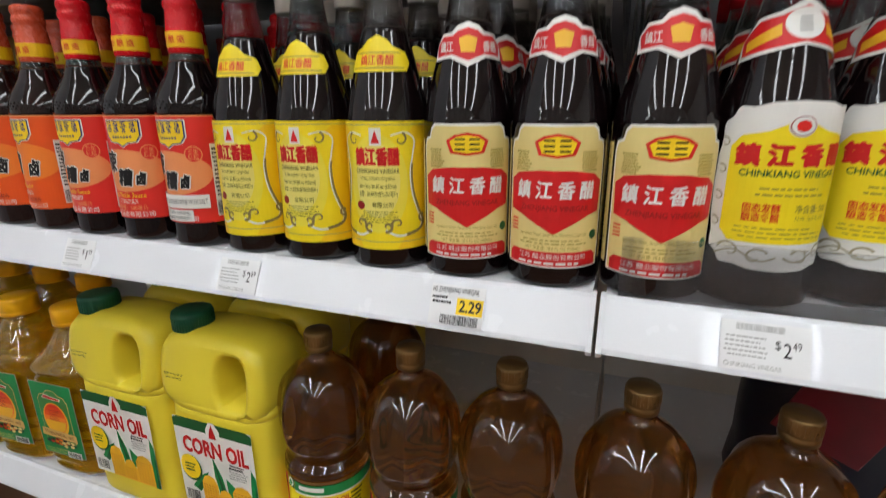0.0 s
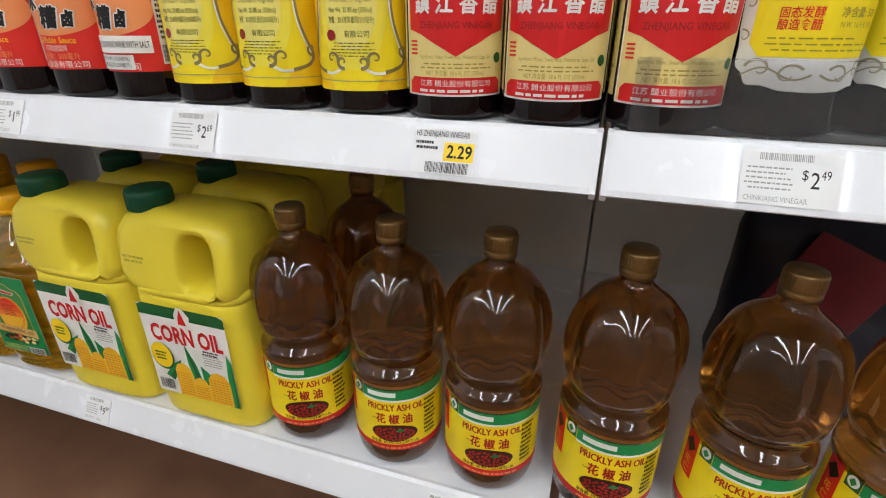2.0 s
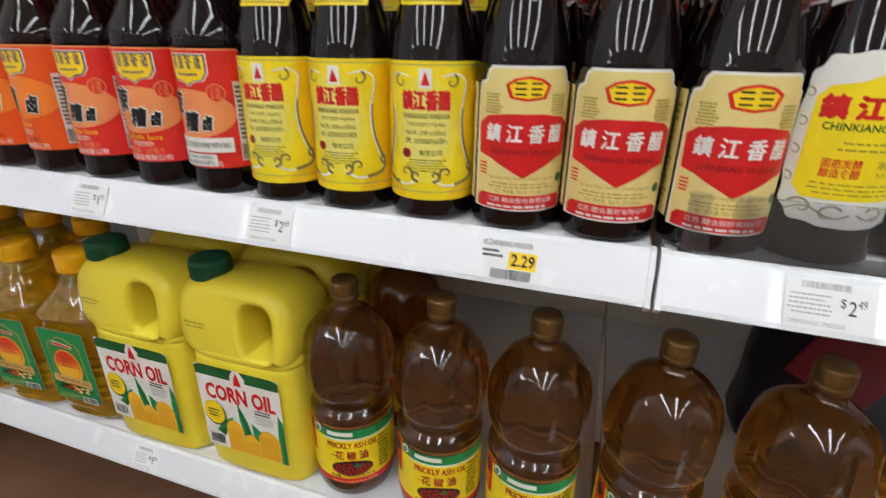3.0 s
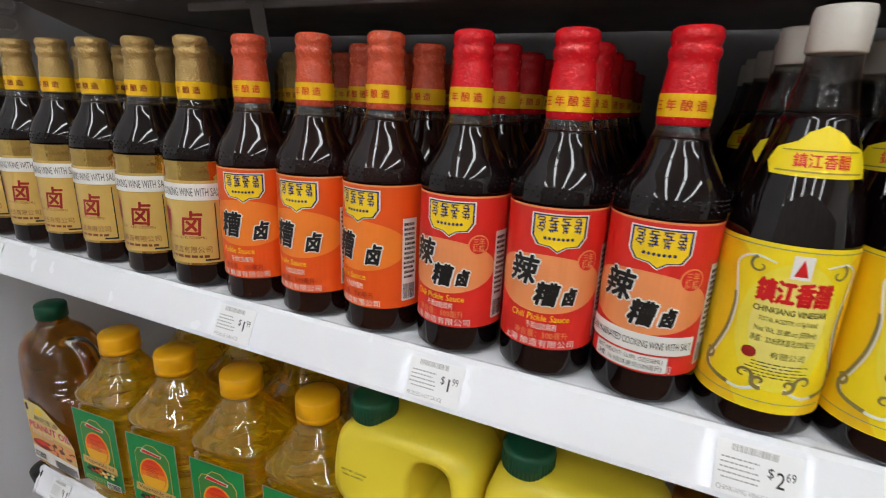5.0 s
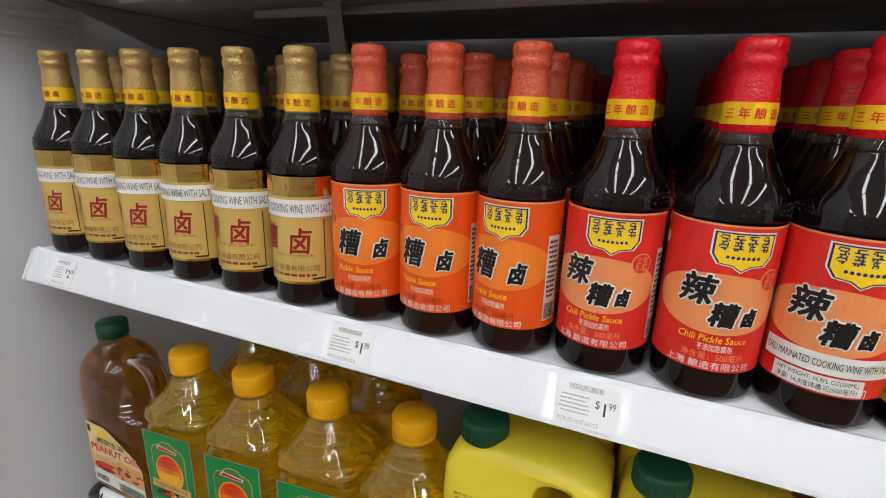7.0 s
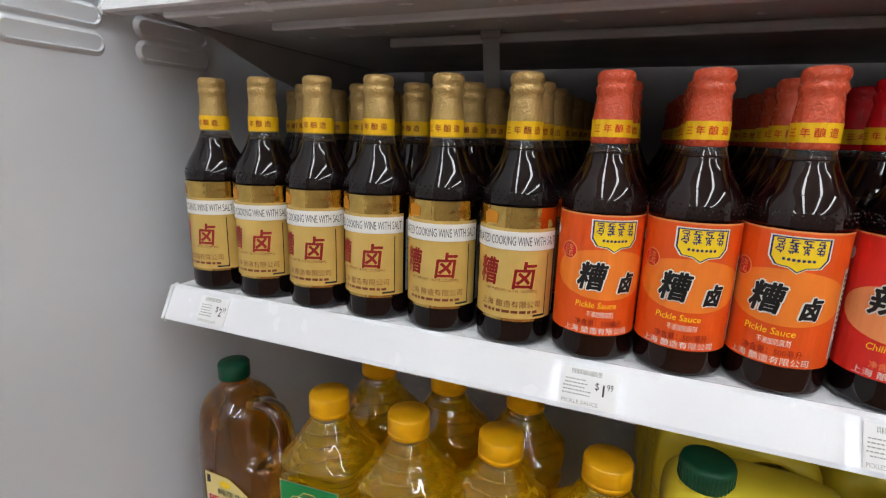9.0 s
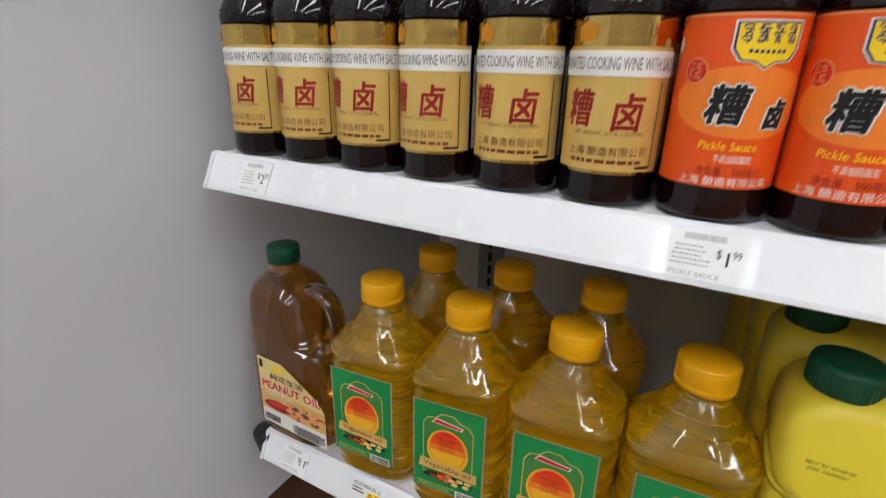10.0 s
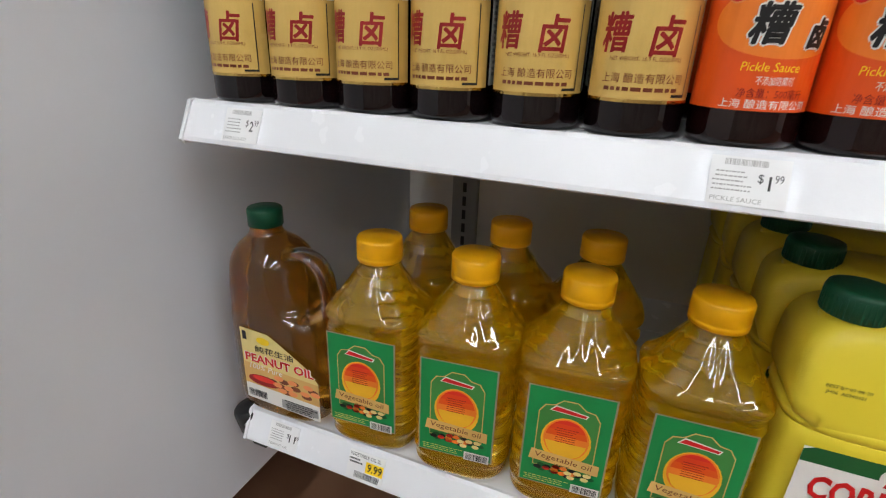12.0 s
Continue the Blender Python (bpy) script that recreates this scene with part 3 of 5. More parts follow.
def add_salt_sticker(root):
    R = 0.0357
    s = part("salt_sticker", wrap(flat_rect(-0.036, 0.040, 0.0335, 0.0475), R, 0.0018, 0.0075), P_WHITE, root, "white paper sticker over the label")
    part("sticker_lettering", wrap(flat_text("CHILI MARINATED COOKING WINE WITH SALT", 0.0075, 0.002, 0.0405, 0.072), R, 0.0021, 0.0075), P_BLACK, s)
    w = part("weight_sticker", wrap(flat_rect(-0.026, 0.024, 0.020, 0.032), R, 0.0018, 0.0075), P_WHITE, root, "white weight sticker")
    bm = flat_text("NET WEIGHT: 16.9FL OZ(500ML)", 0.0045, -0.001, 0.0285, 0.044)
    flat_text("净重: 16.9液体盎司(500毫升)", 0.0045, -0.001, 0.0235, 0.044, bm=bm)
    part("weight_lettering", wrap(bm, R, 0.0021, 0.0075), P_BLACK, w)


VINEGAR = spline([(0.030, 0.0), (0.0350, 0.003), (0.0362, 0.010), (0.0362, 0.06), (0.0362, 0.125), (0.0355, 0.137), (0.0325, 0.153), (0.0285, 0.170), (0.0235, 0.190), (0.0185, 0.210)], 4)
VNECK = spline([(0.0184, 0.2101), (0.0160, 0.225), (0.0140, 0.240), (0.0133, 0.252)], 4)


def vinegar_bottle(kind, label):
    root = thing("vinegar_bottle", label, "bottle", kind + " vinegar bottles on the shelf")
    part("glass_body", lathe(VINEGAR, 40), DARK_GLASS, root, smooth=True)
    part("clear_neck", lathe(VNECK, 32), NECK_GLASS, root, "clear empty glass neck", smooth=True)
    capm = {"yellow": WHITE_CAP, "cream": WHITE_CAP, "scalloped": RED_FOIL}[kind]
    part("cap", lathe([(0.0142, 0.245), (0.0149, 0.246), (0.0149, 0.268), (0.0140, 0.271), (0.004, 0.2715)], 30), capm, root, smooth=True)
    R = 0.0362
    rad = neck_radius(VINEGAR)
    if kind == "yellow":
        lab = part("paper_label", wrap(flat_rect(-0.058, 0.058, 0.0145, 0.1285), R, 0.0003, 0.0045), P_YELLOW, root, "bright yellow printed label")
        part("mid_centre", wrap(flat_oval(0, 0.074, 0.0265, 0.044, 36), R, 0.0005, 0.0045), P_MIDYEL, lab)
        part("pale_centre", wrap(flat_oval(0, 0.077, 0.0195, 0.033, 36), R, 0.0006, 0.0045), P_PALEYEL, lab)
        for s in (-1, 1):
            side = spline([(s * 0.0125, 0.1165), (s * 0.0240, 0.1190), (s * 0.0325, 0.1130), (s * 0.0310, 0.1000), (s * 0.0285, 0.0850), (s * 0.0300, 0.0660), (s * 0.0350, 0.0500), (s * 0.0395, 0.0400), (s * 0.0370, 0.0325), (s * 0.0270, 0.0285), (s * 0.0160, 0.0275), (s * 0.0060, 0.0330)], 5)
            side = [(float(p), float(v)) for p, v in side]
            outer = side[6:48] + [(s * 0.0160, 0.0150), (s * 0.0575, 0.0150), (s * 0.0575, 0.1245), (s * 0.0325, 0.1245)]
            part("gold_field", wrap(flat_poly(outer), R, 0.0004, 0.0045), P_GOLDYEL, lab, "golden yellow border print")
            part("silver_line", wrap(flat_ribbon(side, 0.0012, 0.0022), R, 0.0008, 0.0045), P_WHITE, lab)
            bm = flat_ribbon([(p + s * 0.0012, v + 0.0006) for p, v in side[18:48]], 0.0016, 0.0030)
            flat_ribbon(curl(s * 0.0200, 0.1130, 0.0060, 1.2, -0.85, s), 0.0020, 0.0006, bm)
            flat_ribbon(curl(s * 0.0075, 0.0360, 0.0050, 4.4, 0.95, s), 0.0030, 0.0010, bm)
            flat_ribbon(curl(s * 0.0165, 0.0385, 0.0055, 3.6, -0.9, s), 0.0024, 0.0008, bm)
            flat_ribbon(curl(s * 0.0400, 0.0440, 0.0052, 5.0, -0.8, s), 0.0026, 0.0008, bm)
            part("scrollwork", wrap(bm, R, 0.0010, 0.0045), P_SCROLL, lab, "grey-brown scrollwork print")
        for v in (0.0215, 0.1252):
            part("border_line", wrap(flat_rect(-0.057, 0.057, v, v + 0.0007), R, 0.0007, 0.0045), P_SILVER, lab)
        crest = part("crest", wrap(flat_rect(-0.005, 0.005, 0.108, 0.123), R, 0.0009, 0.0045), P_WHITE, lab)
        part("crest_mark", wrap(flat_poly([(-0.0035, 0.110), (0.0035, 0.110), (0.0, 0.121)]), R, 0.0012, 0.0045), P_RED, crest)
        part("red_lettering", wrap(flat_text("鎮江香醋", 0.0165, 0.0, 0.0985, 0.038, fat=0.0007), R, 0.0009, 0.0045), P_RED, lab)
        bm = flat_text("CHINKIANG VINEGAR", 0.0055, 0.0, 0.086, 0.038, bold=0.015)
        flat_text("TOTAL ACIDITY: >5.5g/100ml", 0.0042, 0.0, 0.079, 0.030, bm=bm)
        flat_text("Net Wt. 20.8fl.oz (550ml)", 0.0052, 0.0, 0.072, 0.032, bm=bm)
        flat_text("净重：20.8液体盎司(550毫升)", 0.0052, 0.0, 0.0655, 0.034, bm=bm)
        flat_text("有限公司", 0.0052, 0.004, 0.0560, 0.018, bm=bm)
        flat_lines(-0.017, 0.019, 0.0400, 0.0515, 5, 8, 0.3, bm=bm)
        part("black_print", wrap(bm, R, 0.0009, 0.0045), P_INK, lab)
        part("round_mark", wrap(flat_oval(-0.016, 0.055, 0.004, 0.004, 16), R, 0.0009, 0.0045), P_DEEPRED, lab)
        crown = [(-0.026, 0.179), (-0.029, 0.186), (-0.024, 0.195), (-0.013, 0.199), (-0.008, 0.2045), (0.0, 0.2085), (0.008, 0.2045), (0.013, 0.199), (0.024, 0.195), (0.029, 0.186), (0.026, 0.179), (0.012, 0.1785), (-0.012, 0.1785)]
        nk = part("neck_label", cone_wrap(flat_poly(crown), rad, 0.0004, -0.005), P_YELLOW, root, "yellow cloud-shaped neck label")
        bm = flat_rect(-0.023, 0.023, 0.181, 0.182)
        flat_rect(-0.020, 0.020, 0.1935, 0.1943, bm)
        part("neck_line", cone_wrap(bm, rad, 0.0008, -0.005), P_OLIVE, nk)
        part("neck_lettering", cone_wrap(flat_text("鎮江香醋", 0.009, 0, 0.188, 0.028, bold=0.012), rad, 0.0008, -0.005), P_CHILI, nk)
    elif kind == "cream":
        tab = [(-0.042, 0.018), (0.042, 0.018), (0.042, 0.112), (0.040, 0.119), (0.034, 0.121), (0.032, 0.128), (0.028, 0.1315), (-0.028, 0.1315), (-0.032, 0.128), (-0.034, 0.121), (-0.040, 0.119), (-0.042, 0.112)]
        lab = part("paper_label", wrap(flat_poly(tab), R, 0.0003), P_WHITE, root, "cream and red printed label with a white edge")
        part("cream_field", wrap(flat_poly([(a * 0.955, 0.074 + (b - 0.074) * 0.965) for a, b in tab]), R, 0.0005), P_CREAM, lab)
        for a, b, seed in ((-0.085, -0.045, 11), (0.045, 0.085, 12)):
            side = part("side_label", wrap(flat_rect(a, b, 0.022, 0.118), R, 0.0003), P_CREAM, root)
            part("side_print", wrap(flat_lines(a + 0.004, b - 0.004, 0.03, 0.11, 16, seed), R, 0.0006), P_OLIVE, side)
        arms = [(-0.038, 0.088), (-0.030, 0.094), (-0.012, 0.0965), (0.012, 0.0965), (0.030, 0.094), (0.038, 0.088), (0.037, 0.064), (0.026, 0.061), (0.008, 0.051), (0.0, 0.046), (-0.008, 0.051), (-0.026, 0.061), (-0.037, 0.064)]
        part("red_field", wrap(flat_poly(arms), R, 0.0008), P_RED, lab)
        crest = [(-0.013, 0.108), (-0.0165, 0.118), (-0.010, 0.1225), (0.0, 0.1245), (0.010, 0.1225), (0.0165, 0.118), (0.013, 0.108), (0.0, 0.106)]
        part("crest", wrap(flat_poly(crest), R, 0.0008), P_CHILI, lab)
        part("crest_field", wrap(flat_poly([(a * 0.82, 0.115 + (b - 0.115) * 0.78) for a, b in crest]), R, 0.0011), P_BRIGHT, lab)
        bm = bmesh.new()
        for c0 in (-0.0055, 0.0055):
            for dv in (0.1105, 0.1145, 0.1185):
                flat_rect(c0 - 0.0038, c0 + 0.0038, dv, dv + 0.0013, bm)
        part("crest_mark", wrap(bm, R, 0.0014), P_BLACK, lab)
        bm = flat_lines(-0.033, -0.018, 0.096, 0.112, 7, 21, 0.6)
        flat_lines(0.018, 0.033, 0.096, 0.112, 7, 22, 0.6, bm=bm)
        part("pagoda_print", wrap(bm, R, 0.0007), P_OLIVE, lab)
        part("white_lettering", wrap(flat_text("鎮 江 香 醋", 0.0150, 0, 0.0815, 0.060, fat=0.0004, shear=0.08), R, 0.0011), P_WHITE, lab)
        part("latin_name", wrap(flat_text("ZHENJIANG VINEGAR", 0.0062, 0, 0.0665, 0.052, bold=0.01), R, 0.0011), P_DEEPRED, lab)
        bm = flat_text("NET 净含量: 18.6 FL OZ (550mL)", 0.0042, 0.0, 0.0345, 0.042)
        flat_text("Ingredients: Water, Sweet Rice, Wheatbran, Sugar, Salt", 0.0038, 0.0, 0.0455, 0.052, bm=bm)
        flat_lines(-0.026, 0.028, 0.0378, 0.0432, 2, 31, 0.35, bm=bm)
        part("small_print", wrap(bm, R, 0.0008), P_OLIVE, lab)
        foot = [(-0.037, 0.0195), (0.037, 0.0195), (0.037, 0.028), (0.033, 0.0315), (-0.033, 0.0315), (-0.037, 0.028)]
        part("red_foot", wrap(flat_poly(foot), R, 0.0008), P_RED, lab)
        bm = flat_text("江苏 醋业股份有限公司", 0.005, 0, 0.0275, 0.052)
        flat_lines(-0.030, 0.030, 0.021, 0.0245, 1, 33, bm=bm)
        part("foot_lettering", wrap(bm, R, 0.0011), P_WHITE, lab)
        bm = bmesh.new()
        for k in range(4):
            flat_rect(-0.036, -0.029, 0.047 + 0.0028 * k, 0.0484 + 0.0028 * k, bm)
        part("stripe_mark", wrap(bm, R, 0.0008), P_CHILI, lab)
        part("green_mark", wrap(flat_oval(0.033, 0.045, 0.0038, 0.0038, 16), R, 0.0008), P_DKGREEN, lab)
        bow = [(-0.031, 0.180), (-0.034, 0.192), (-0.024, 0.201), (-0.013, 0.2015), (-0.008, 0.2065), (0.0, 0.2095), (0.008, 0.2065), (0.013, 0.2015), (0.024, 0.201), (0.034, 0.192), (0.031, 0.180), (0.014, 0.182), (0.0, 0.175), (-0.014, 0.182)]
        nk = part("neck_label", cone_wrap(flat_poly(bow), rad, 0.0004), P_WHITE, root, "white and red bow-shaped neck label")
        part("neck_red", cone_wrap(flat_poly([(a * 0.88, 0.192 + (b - 0.192) * 0.74) for a, b in bow]), rad, 0.0007), P_RED, nk)
        part("neck_crest", cone_wrap(flat_poly([(-0.0050, 0.1860), (0.0050, 0.1860), (0.0068, 0.1965), (0.0, 0.1990), (-0.0068, 0.1965)]), rad, 0.0010), P_CORN, nk)
        bm = flat_text("鎮江", 0.009, -0.0175, 0.1905, 0.013, bold=0.012)
        flat_text("香醋", 0.009, 0.0175, 0.1905, 0.013, bold=0.012, bm=bm)
        part("neck_lettering", cone_wrap(bm, rad, 0.0010), P_WHITE, nk)
    else:
        pts = []
        for i in range(64):
            a = 2 * math.pi * i / 64
            c, s = math.cos(a), math.sin(a)
            q = 1 + 0.022 * math.cos(12 * a)
            pts.append((0.044 * q * math.copysign(abs(c) ** 0.42, c), 0.080 + 0.060 * q * math.copysign(abs(s) ** 0.42, s)))
        lab = part("paper_label", wrap(flat_poly(pts), R, 0.0003, 0.012), P_WHITE, root, "yellow label with a scalloped white border")
        field = [(-0.036, 0.048), (-0.030, 0.040), (0.030, 0.040), (0.036, 0.048), (0.036, 0.110), (0.030, 0.118), (0.016, 0.121), (0.0, 0.130), (-0.016, 0.121), (-0.030, 0.118), (-0.036, 0.110)]
        part("yellow_field", wrap(flat_poly(field), R, 0.0006, 0.012), P_YELLOW, lab)
        for s in (-1, 1):
            bm = flat_ribbon(curl(s * 0.013, 0.029, 0.0075, 2.6, -0.9, s), 0.0018, 0.0006)
            flat_ribbon(curl(s * 0.028, 0.032, 0.0080, 0.2, 0.8, s), 0.0020, 0.0006, bm)
            flat_ribbon([(s * (0.002 + 0.036 * k / 14), 0.030 - 0.0035 * math.sin(k / 14 * 7)) for k in range(15)], 0.0014, 0.0010, bm)
            for v in (0.052, 0.072, 0.092, 0.112):
                flat_ribbon(curl(s * 0.0405, v, 0.0045, 1.2, 0.75, s), 0.0012, 0.0005, bm)
            part("scrollwork", wrap(bm, R, 0.0006, 0.012), P_SILVER, lab, "grey scrollwork border")
        part("round_mark", wrap(flat_oval(0.0, 0.1245, 0.0075, 0.0075), R, 0.0009, 0.012), P_WHITE, lab)
        part("mark_ring", wrap(flat_oval(0.0, 0.1245, 0.0068, 0.0068), R, 0.0012, 0.012), P_DEEPRED, lab)
        part("mark_field", wrap(flat_oval(0.0, 0.1245, 0.0062, 0.0062), R, 0.0015, 0.012), P_WHITE, lab)
        part("mark_flower", wrap(flat_oval(0.0, 0.1245, 0.0040, 0.0040, 8), R, 0.0018, 0.012), P_CHILI, lab)
        part("red_lettering", wrap(flat_text("鎮 江 香 醋", 0.0165, 0.0, 0.1045, 0.064, fat=0.0009, ways=6), R, 0.0009, 0.012), P_RED, lab)
        part("latin_name", wrap(flat_text("CHINKIANG VINEGAR", 0.007, 0.0, 0.0915, 0.058, bold=0.015), R, 0.0009, 0.012), P_DKGREEN, lab)
        bm = flat_text("固态发酵", 0.007, -0.014, 0.0665, 0.020, bold=0.012)
        flat_text("酿造食醋", 0.007, -0.014, 0.0595, 0.020, bold=0.012, bm=bm)
        part("red_lettering", wrap(bm, R, 0.0009, 0.012), P_CHILI, lab)
        bm = flat_text("净含量: 500", 0.0065, 0.016, 0.0665, 0.024, bold=0.01)
        flat_text("N.W. 16.9 FL OZ", 0.0048, 0.016, 0.0595, 0.022, bm=bm)
        flat_lines(-0.020, 0.024, 0.0755, 0.0845, 2, 41, 0.28, bm=bm)
        flat_lines(-0.028, 0.030, 0.0440, 0.0545, 3, 42, 0.25, bm=bm)
        part("small_print", wrap(bm, R, 0.0009, 0.012), P_OLIVE, lab)
        bow = [(-0.040, 0.166), (-0.042, 0.180), (-0.026, 0.196), (-0.013, 0.199), (0.0, 0.2065), (0.013, 0.199), (0.026, 0.196), (0.042, 0.180), (0.040, 0.166), (0.022, 0.171), (0.0, 0.1765), (-0.022, 0.171)]
        nk = part("neck_label", cone_wrap(flat_poly(bow), rad, 0.0004, 0.014), P_WHITE, root, "red and yellow winged neck label")
        part("neck_red", cone_wrap(flat_poly([(a * 0.92, 0.186 + (b - 0.186) * 0.80) for a, b in bow]), rad, 0.0007, 0.014), P_RED, nk)
        for s in (-1, 1):
            wing = flat_poly([(s * 0.012, 0.183), (s * 0.033, 0.173), (s * 0.033, 0.180), (s * 0.012, 0.191)])
            part("neck_yellow", cone_wrap(wing, rad, 0.0010, 0.014), P_CORN, nk)
        part("neck_disc", cone_wrap(flat_oval(0, 0.1905, 0.0105, 0.0105), rad, 0.0012, 0.014), P_WHITE, nk)
        part("disc_print", cone_wrap(flat_lines(-0.004, 0.004, 0.185, 0.196, 5, 51), rad, 0.0015, 0.014), P_GREY, nk)
    return root


def ash_oil_bottle(label):
    root = thing("oil_bottle", label, "bottle", "prickly ash oil bottles")
    prof = spline([(0.034, 0.0), (0.046, 0.004), (0.0505, 0.016), (0.0515, 0.035), (0.0515, 0.105), (0.0525, 0.122), (0.0505, 0.1285), (0.0515, 0.132), (0.0480, 0.1365), (0.0445, 0.141), (0.0455, 0.147), (0.0475, 0.1495), (0.0480, 0.153), (0.0515, 0.163), (0.0530, 0.185), (0.0520, 0.210), (0.0465, 0.233), (0.0350, 0.250), (0.0210, 0.261), (0.0150, 0.268), (0.0145, 0.277)], 4)
    part("bottle_body", lathe(prof, 64, flute=lambda z: 0.0034 * max(0.0, math.sin((z - 0.15) / 0.10 * math.pi)) if 0.15 < z < 0.25 else 0.0), ASH_OIL, root, smooth=True)
    cap = part("cap", lathe([(0.0140, 0.273), (0.0158, 0.2735), (0.0160, 0.2800), (0.0153, 0.281), (0.0160, 0.282), (0.0158, 0.2955), (0.0146, 0.2985), (0.004, 0.299)], 30), GOLD_CAP, root, "bronze-coloured screw cap", smooth=True)
    bm = bmesh.new()
    for k in range(28):
        a = 2 * math.pi * k / 28
        c, s = math.cos(a), math.sin(a)
        bmesh.ops.create_cube(bm, size=1, matrix=Matrix.Translation((0.0157 * c, 0.0157 * s, 0.2892)) @ Matrix.Rotation(a, 4, "Z") @ Matrix.Diagonal((0.0012, 0.0012, 0.0115, 1)))
    part("cap_knurling", bm, GOLD_CAP, cap)
    R = 0.0516
    lab = part("paper_label", wrap(flat_rect(-0.085, 0.085, 0.024, 0.116), R, 0.0003, 0.007), P_YELLOW, root, "yellow printed label with green top band")
    part("green_band", wrap(flat_rect(-0.036, 0.085, 0.097, 0.112), R, 0.0005, 0.007), P_GREEN, lab)
    part("white_line", wrap(flat_rect(-0.036, 0.085, 0.112, 0.1155, bm=flat_rect(-0.036, 0.085, 0.0945, 0.097)), R, 0.0005, 0.007), P_WHITE, lab)
    part("leaf_square", wrap(flat_rect(-0.050, -0.0365, 0.097, 0.1145), R, 0.0005, 0.007), P_DKGREEN, lab)
    part("leaf_disc", wrap(flat_oval(-0.0432, 0.1055, 0.0052, 0.0062), R, 0.0008, 0.007), P_WHITE, lab)
    part("leaf_mark", wrap(flat_poly([(-0.0465, 0.1055), (-0.0432, 0.1005), (-0.040, 0.1055), (-0.0432, 0.110)]), R, 0.0011, 0.007), P_GREEN, lab)
    part("maker_mark", wrap(flat_rect(-0.029, 0.003, 0.1015, 0.1075), R, 0.0008, 0.007), P_WHITE, lab)
    part("red_foot", wrap(flat_rect(-0.085, 0.085, 0.024, 0.0325), R, 0.0005, 0.007), P_RED, lab)
    part("red_side", wrap(flat_rect(-0.072, -0.053, 0.060, 0.114), R, 0.0006, 0.007), P_RED, lab)
    part("side_diamond", wrap(flat_poly([(-0.0625, 0.088), (-0.0545, 0.098), (-0.0625, 0.108), (-0.0705, 0.098)]), R, 0.0009, 0.007), P_BLACK, lab)
    part("side_lettering", wrap(flat_text("花", 0.010, -0.0625, 0.080, 0.009, bold=0.012, bm=flat_text("仁", 0.010, -0.0625, 0.068, 0.009, bold=0.012)), R, 0.0009, 0.007), P_CORN, lab)
    part("product_name", wrap(flat_text("PRICKLY ASH OIL", 0.0125, 0.002, 0.0865, 0.063, fat=0.0003), R, 0.0008, 0.007), P_PEPPER, lab)
    part("red_lettering", wrap(flat_text("花 椒 油", 0.0150, 0.0, 0.0705, 0.040, fat=0.0004), R, 0.0008, 0.007), P_PEPPER, lab)
    part("pepper_dish", wrap(flat_oval(0.0, 0.0495, 0.026, 0.0125, 28), R, 0.0008, 0.007), P_DISH, lab)
    part("pepper_print", wrap(scatter(90, 0.0, 0.0485, 0.0225, 0.0092, 0.0017, 0.0015, 5, 8), R, 0.0011, 0.007), P_PEPPER, lab)
    part("leaf_print", wrap(flat_poly([(0.001, 0.0535), (0.007, 0.0515), (0.012, 0.0545), (0.006, 0.0570)]), R, 0.0013, 0.007), P_GREEN, lab)
    bm = flat_text("净含量: 60.9FL OZ(3.8PT)1.8L", 0.0058, 0.0, 0.0358, 0.056, bold=0.01)
    flat_lines(0.034, 0.052, 0.04, 0.094, 9, 61, bm=bm)
    flat_lines(-0.026, -0.02, 0.069, 0.0705, 1, 62, bm=bm)
    part("black_print", wrap(bm, R, 0.0008, 0.007), P_BLACK, lab)
    part("foot_print", wrap(flat_lines(-0.030, 0.036, 0.026, 0.0305, 1, 63), R, 0.0008, 0.007), P_PEACH, lab)
    return root


def handle_block(bm, n=72):
    """The jug's upper half: a rounded slab with the grip hole through it."""
    def oval(cx, cz, a, b, power, grow):
        pts = []
        for i in range(n):
            q = 2 * math.pi * i / n
            c, s = math.cos(q), math.sin(q)
            pts.append((cx + (a + grow) * math.copysign(abs(c) ** (2 / power), c), cz + (b + grow) * math.copysign(abs(s) ** (2 / power), s)))
        return pts

    def depth(z):
        return 0.0522 - 0.014 * max(0.0, (z - 0.19) / 0.098) ** 2

    outer, hole = (-0.0005, 0.2320, 0.0815, 0.0550, 3.6), (0.0330, 0.2290, 0.0225, 0.0360, 2.9)
    loops = []
    for side, shape, grow, inset in ((-1, outer, -0.014, 0.0), (-1, outer, -0.005, 0.003), (-1, outer, 0.0, 0.012), (1, outer, 0.0, 0.012), (1, outer, -0.005, 0.003), (1, outer, -0.014, 0.0),
                                     (1, hole, 0.006, 0.0), (1, hole, 0.002, 0.002), (1, hole, 0.0, 0.010), (-1, hole, 0.0, 0.010), (-1, hole, 0.002, 0.002), (-1, hole, 0.006, 0.0)):
        loops.append([bm.verts.new((x, side * (depth(z) - inset), z)) for x, z in oval(*shape, grow)])
    for one, two in zip(loops, loops[1:] + loops[:1]):
        for i in range(n):
            bm.faces.new((one[i], one[(i + 1) % n], two[(i + 1) % n], two[i]))


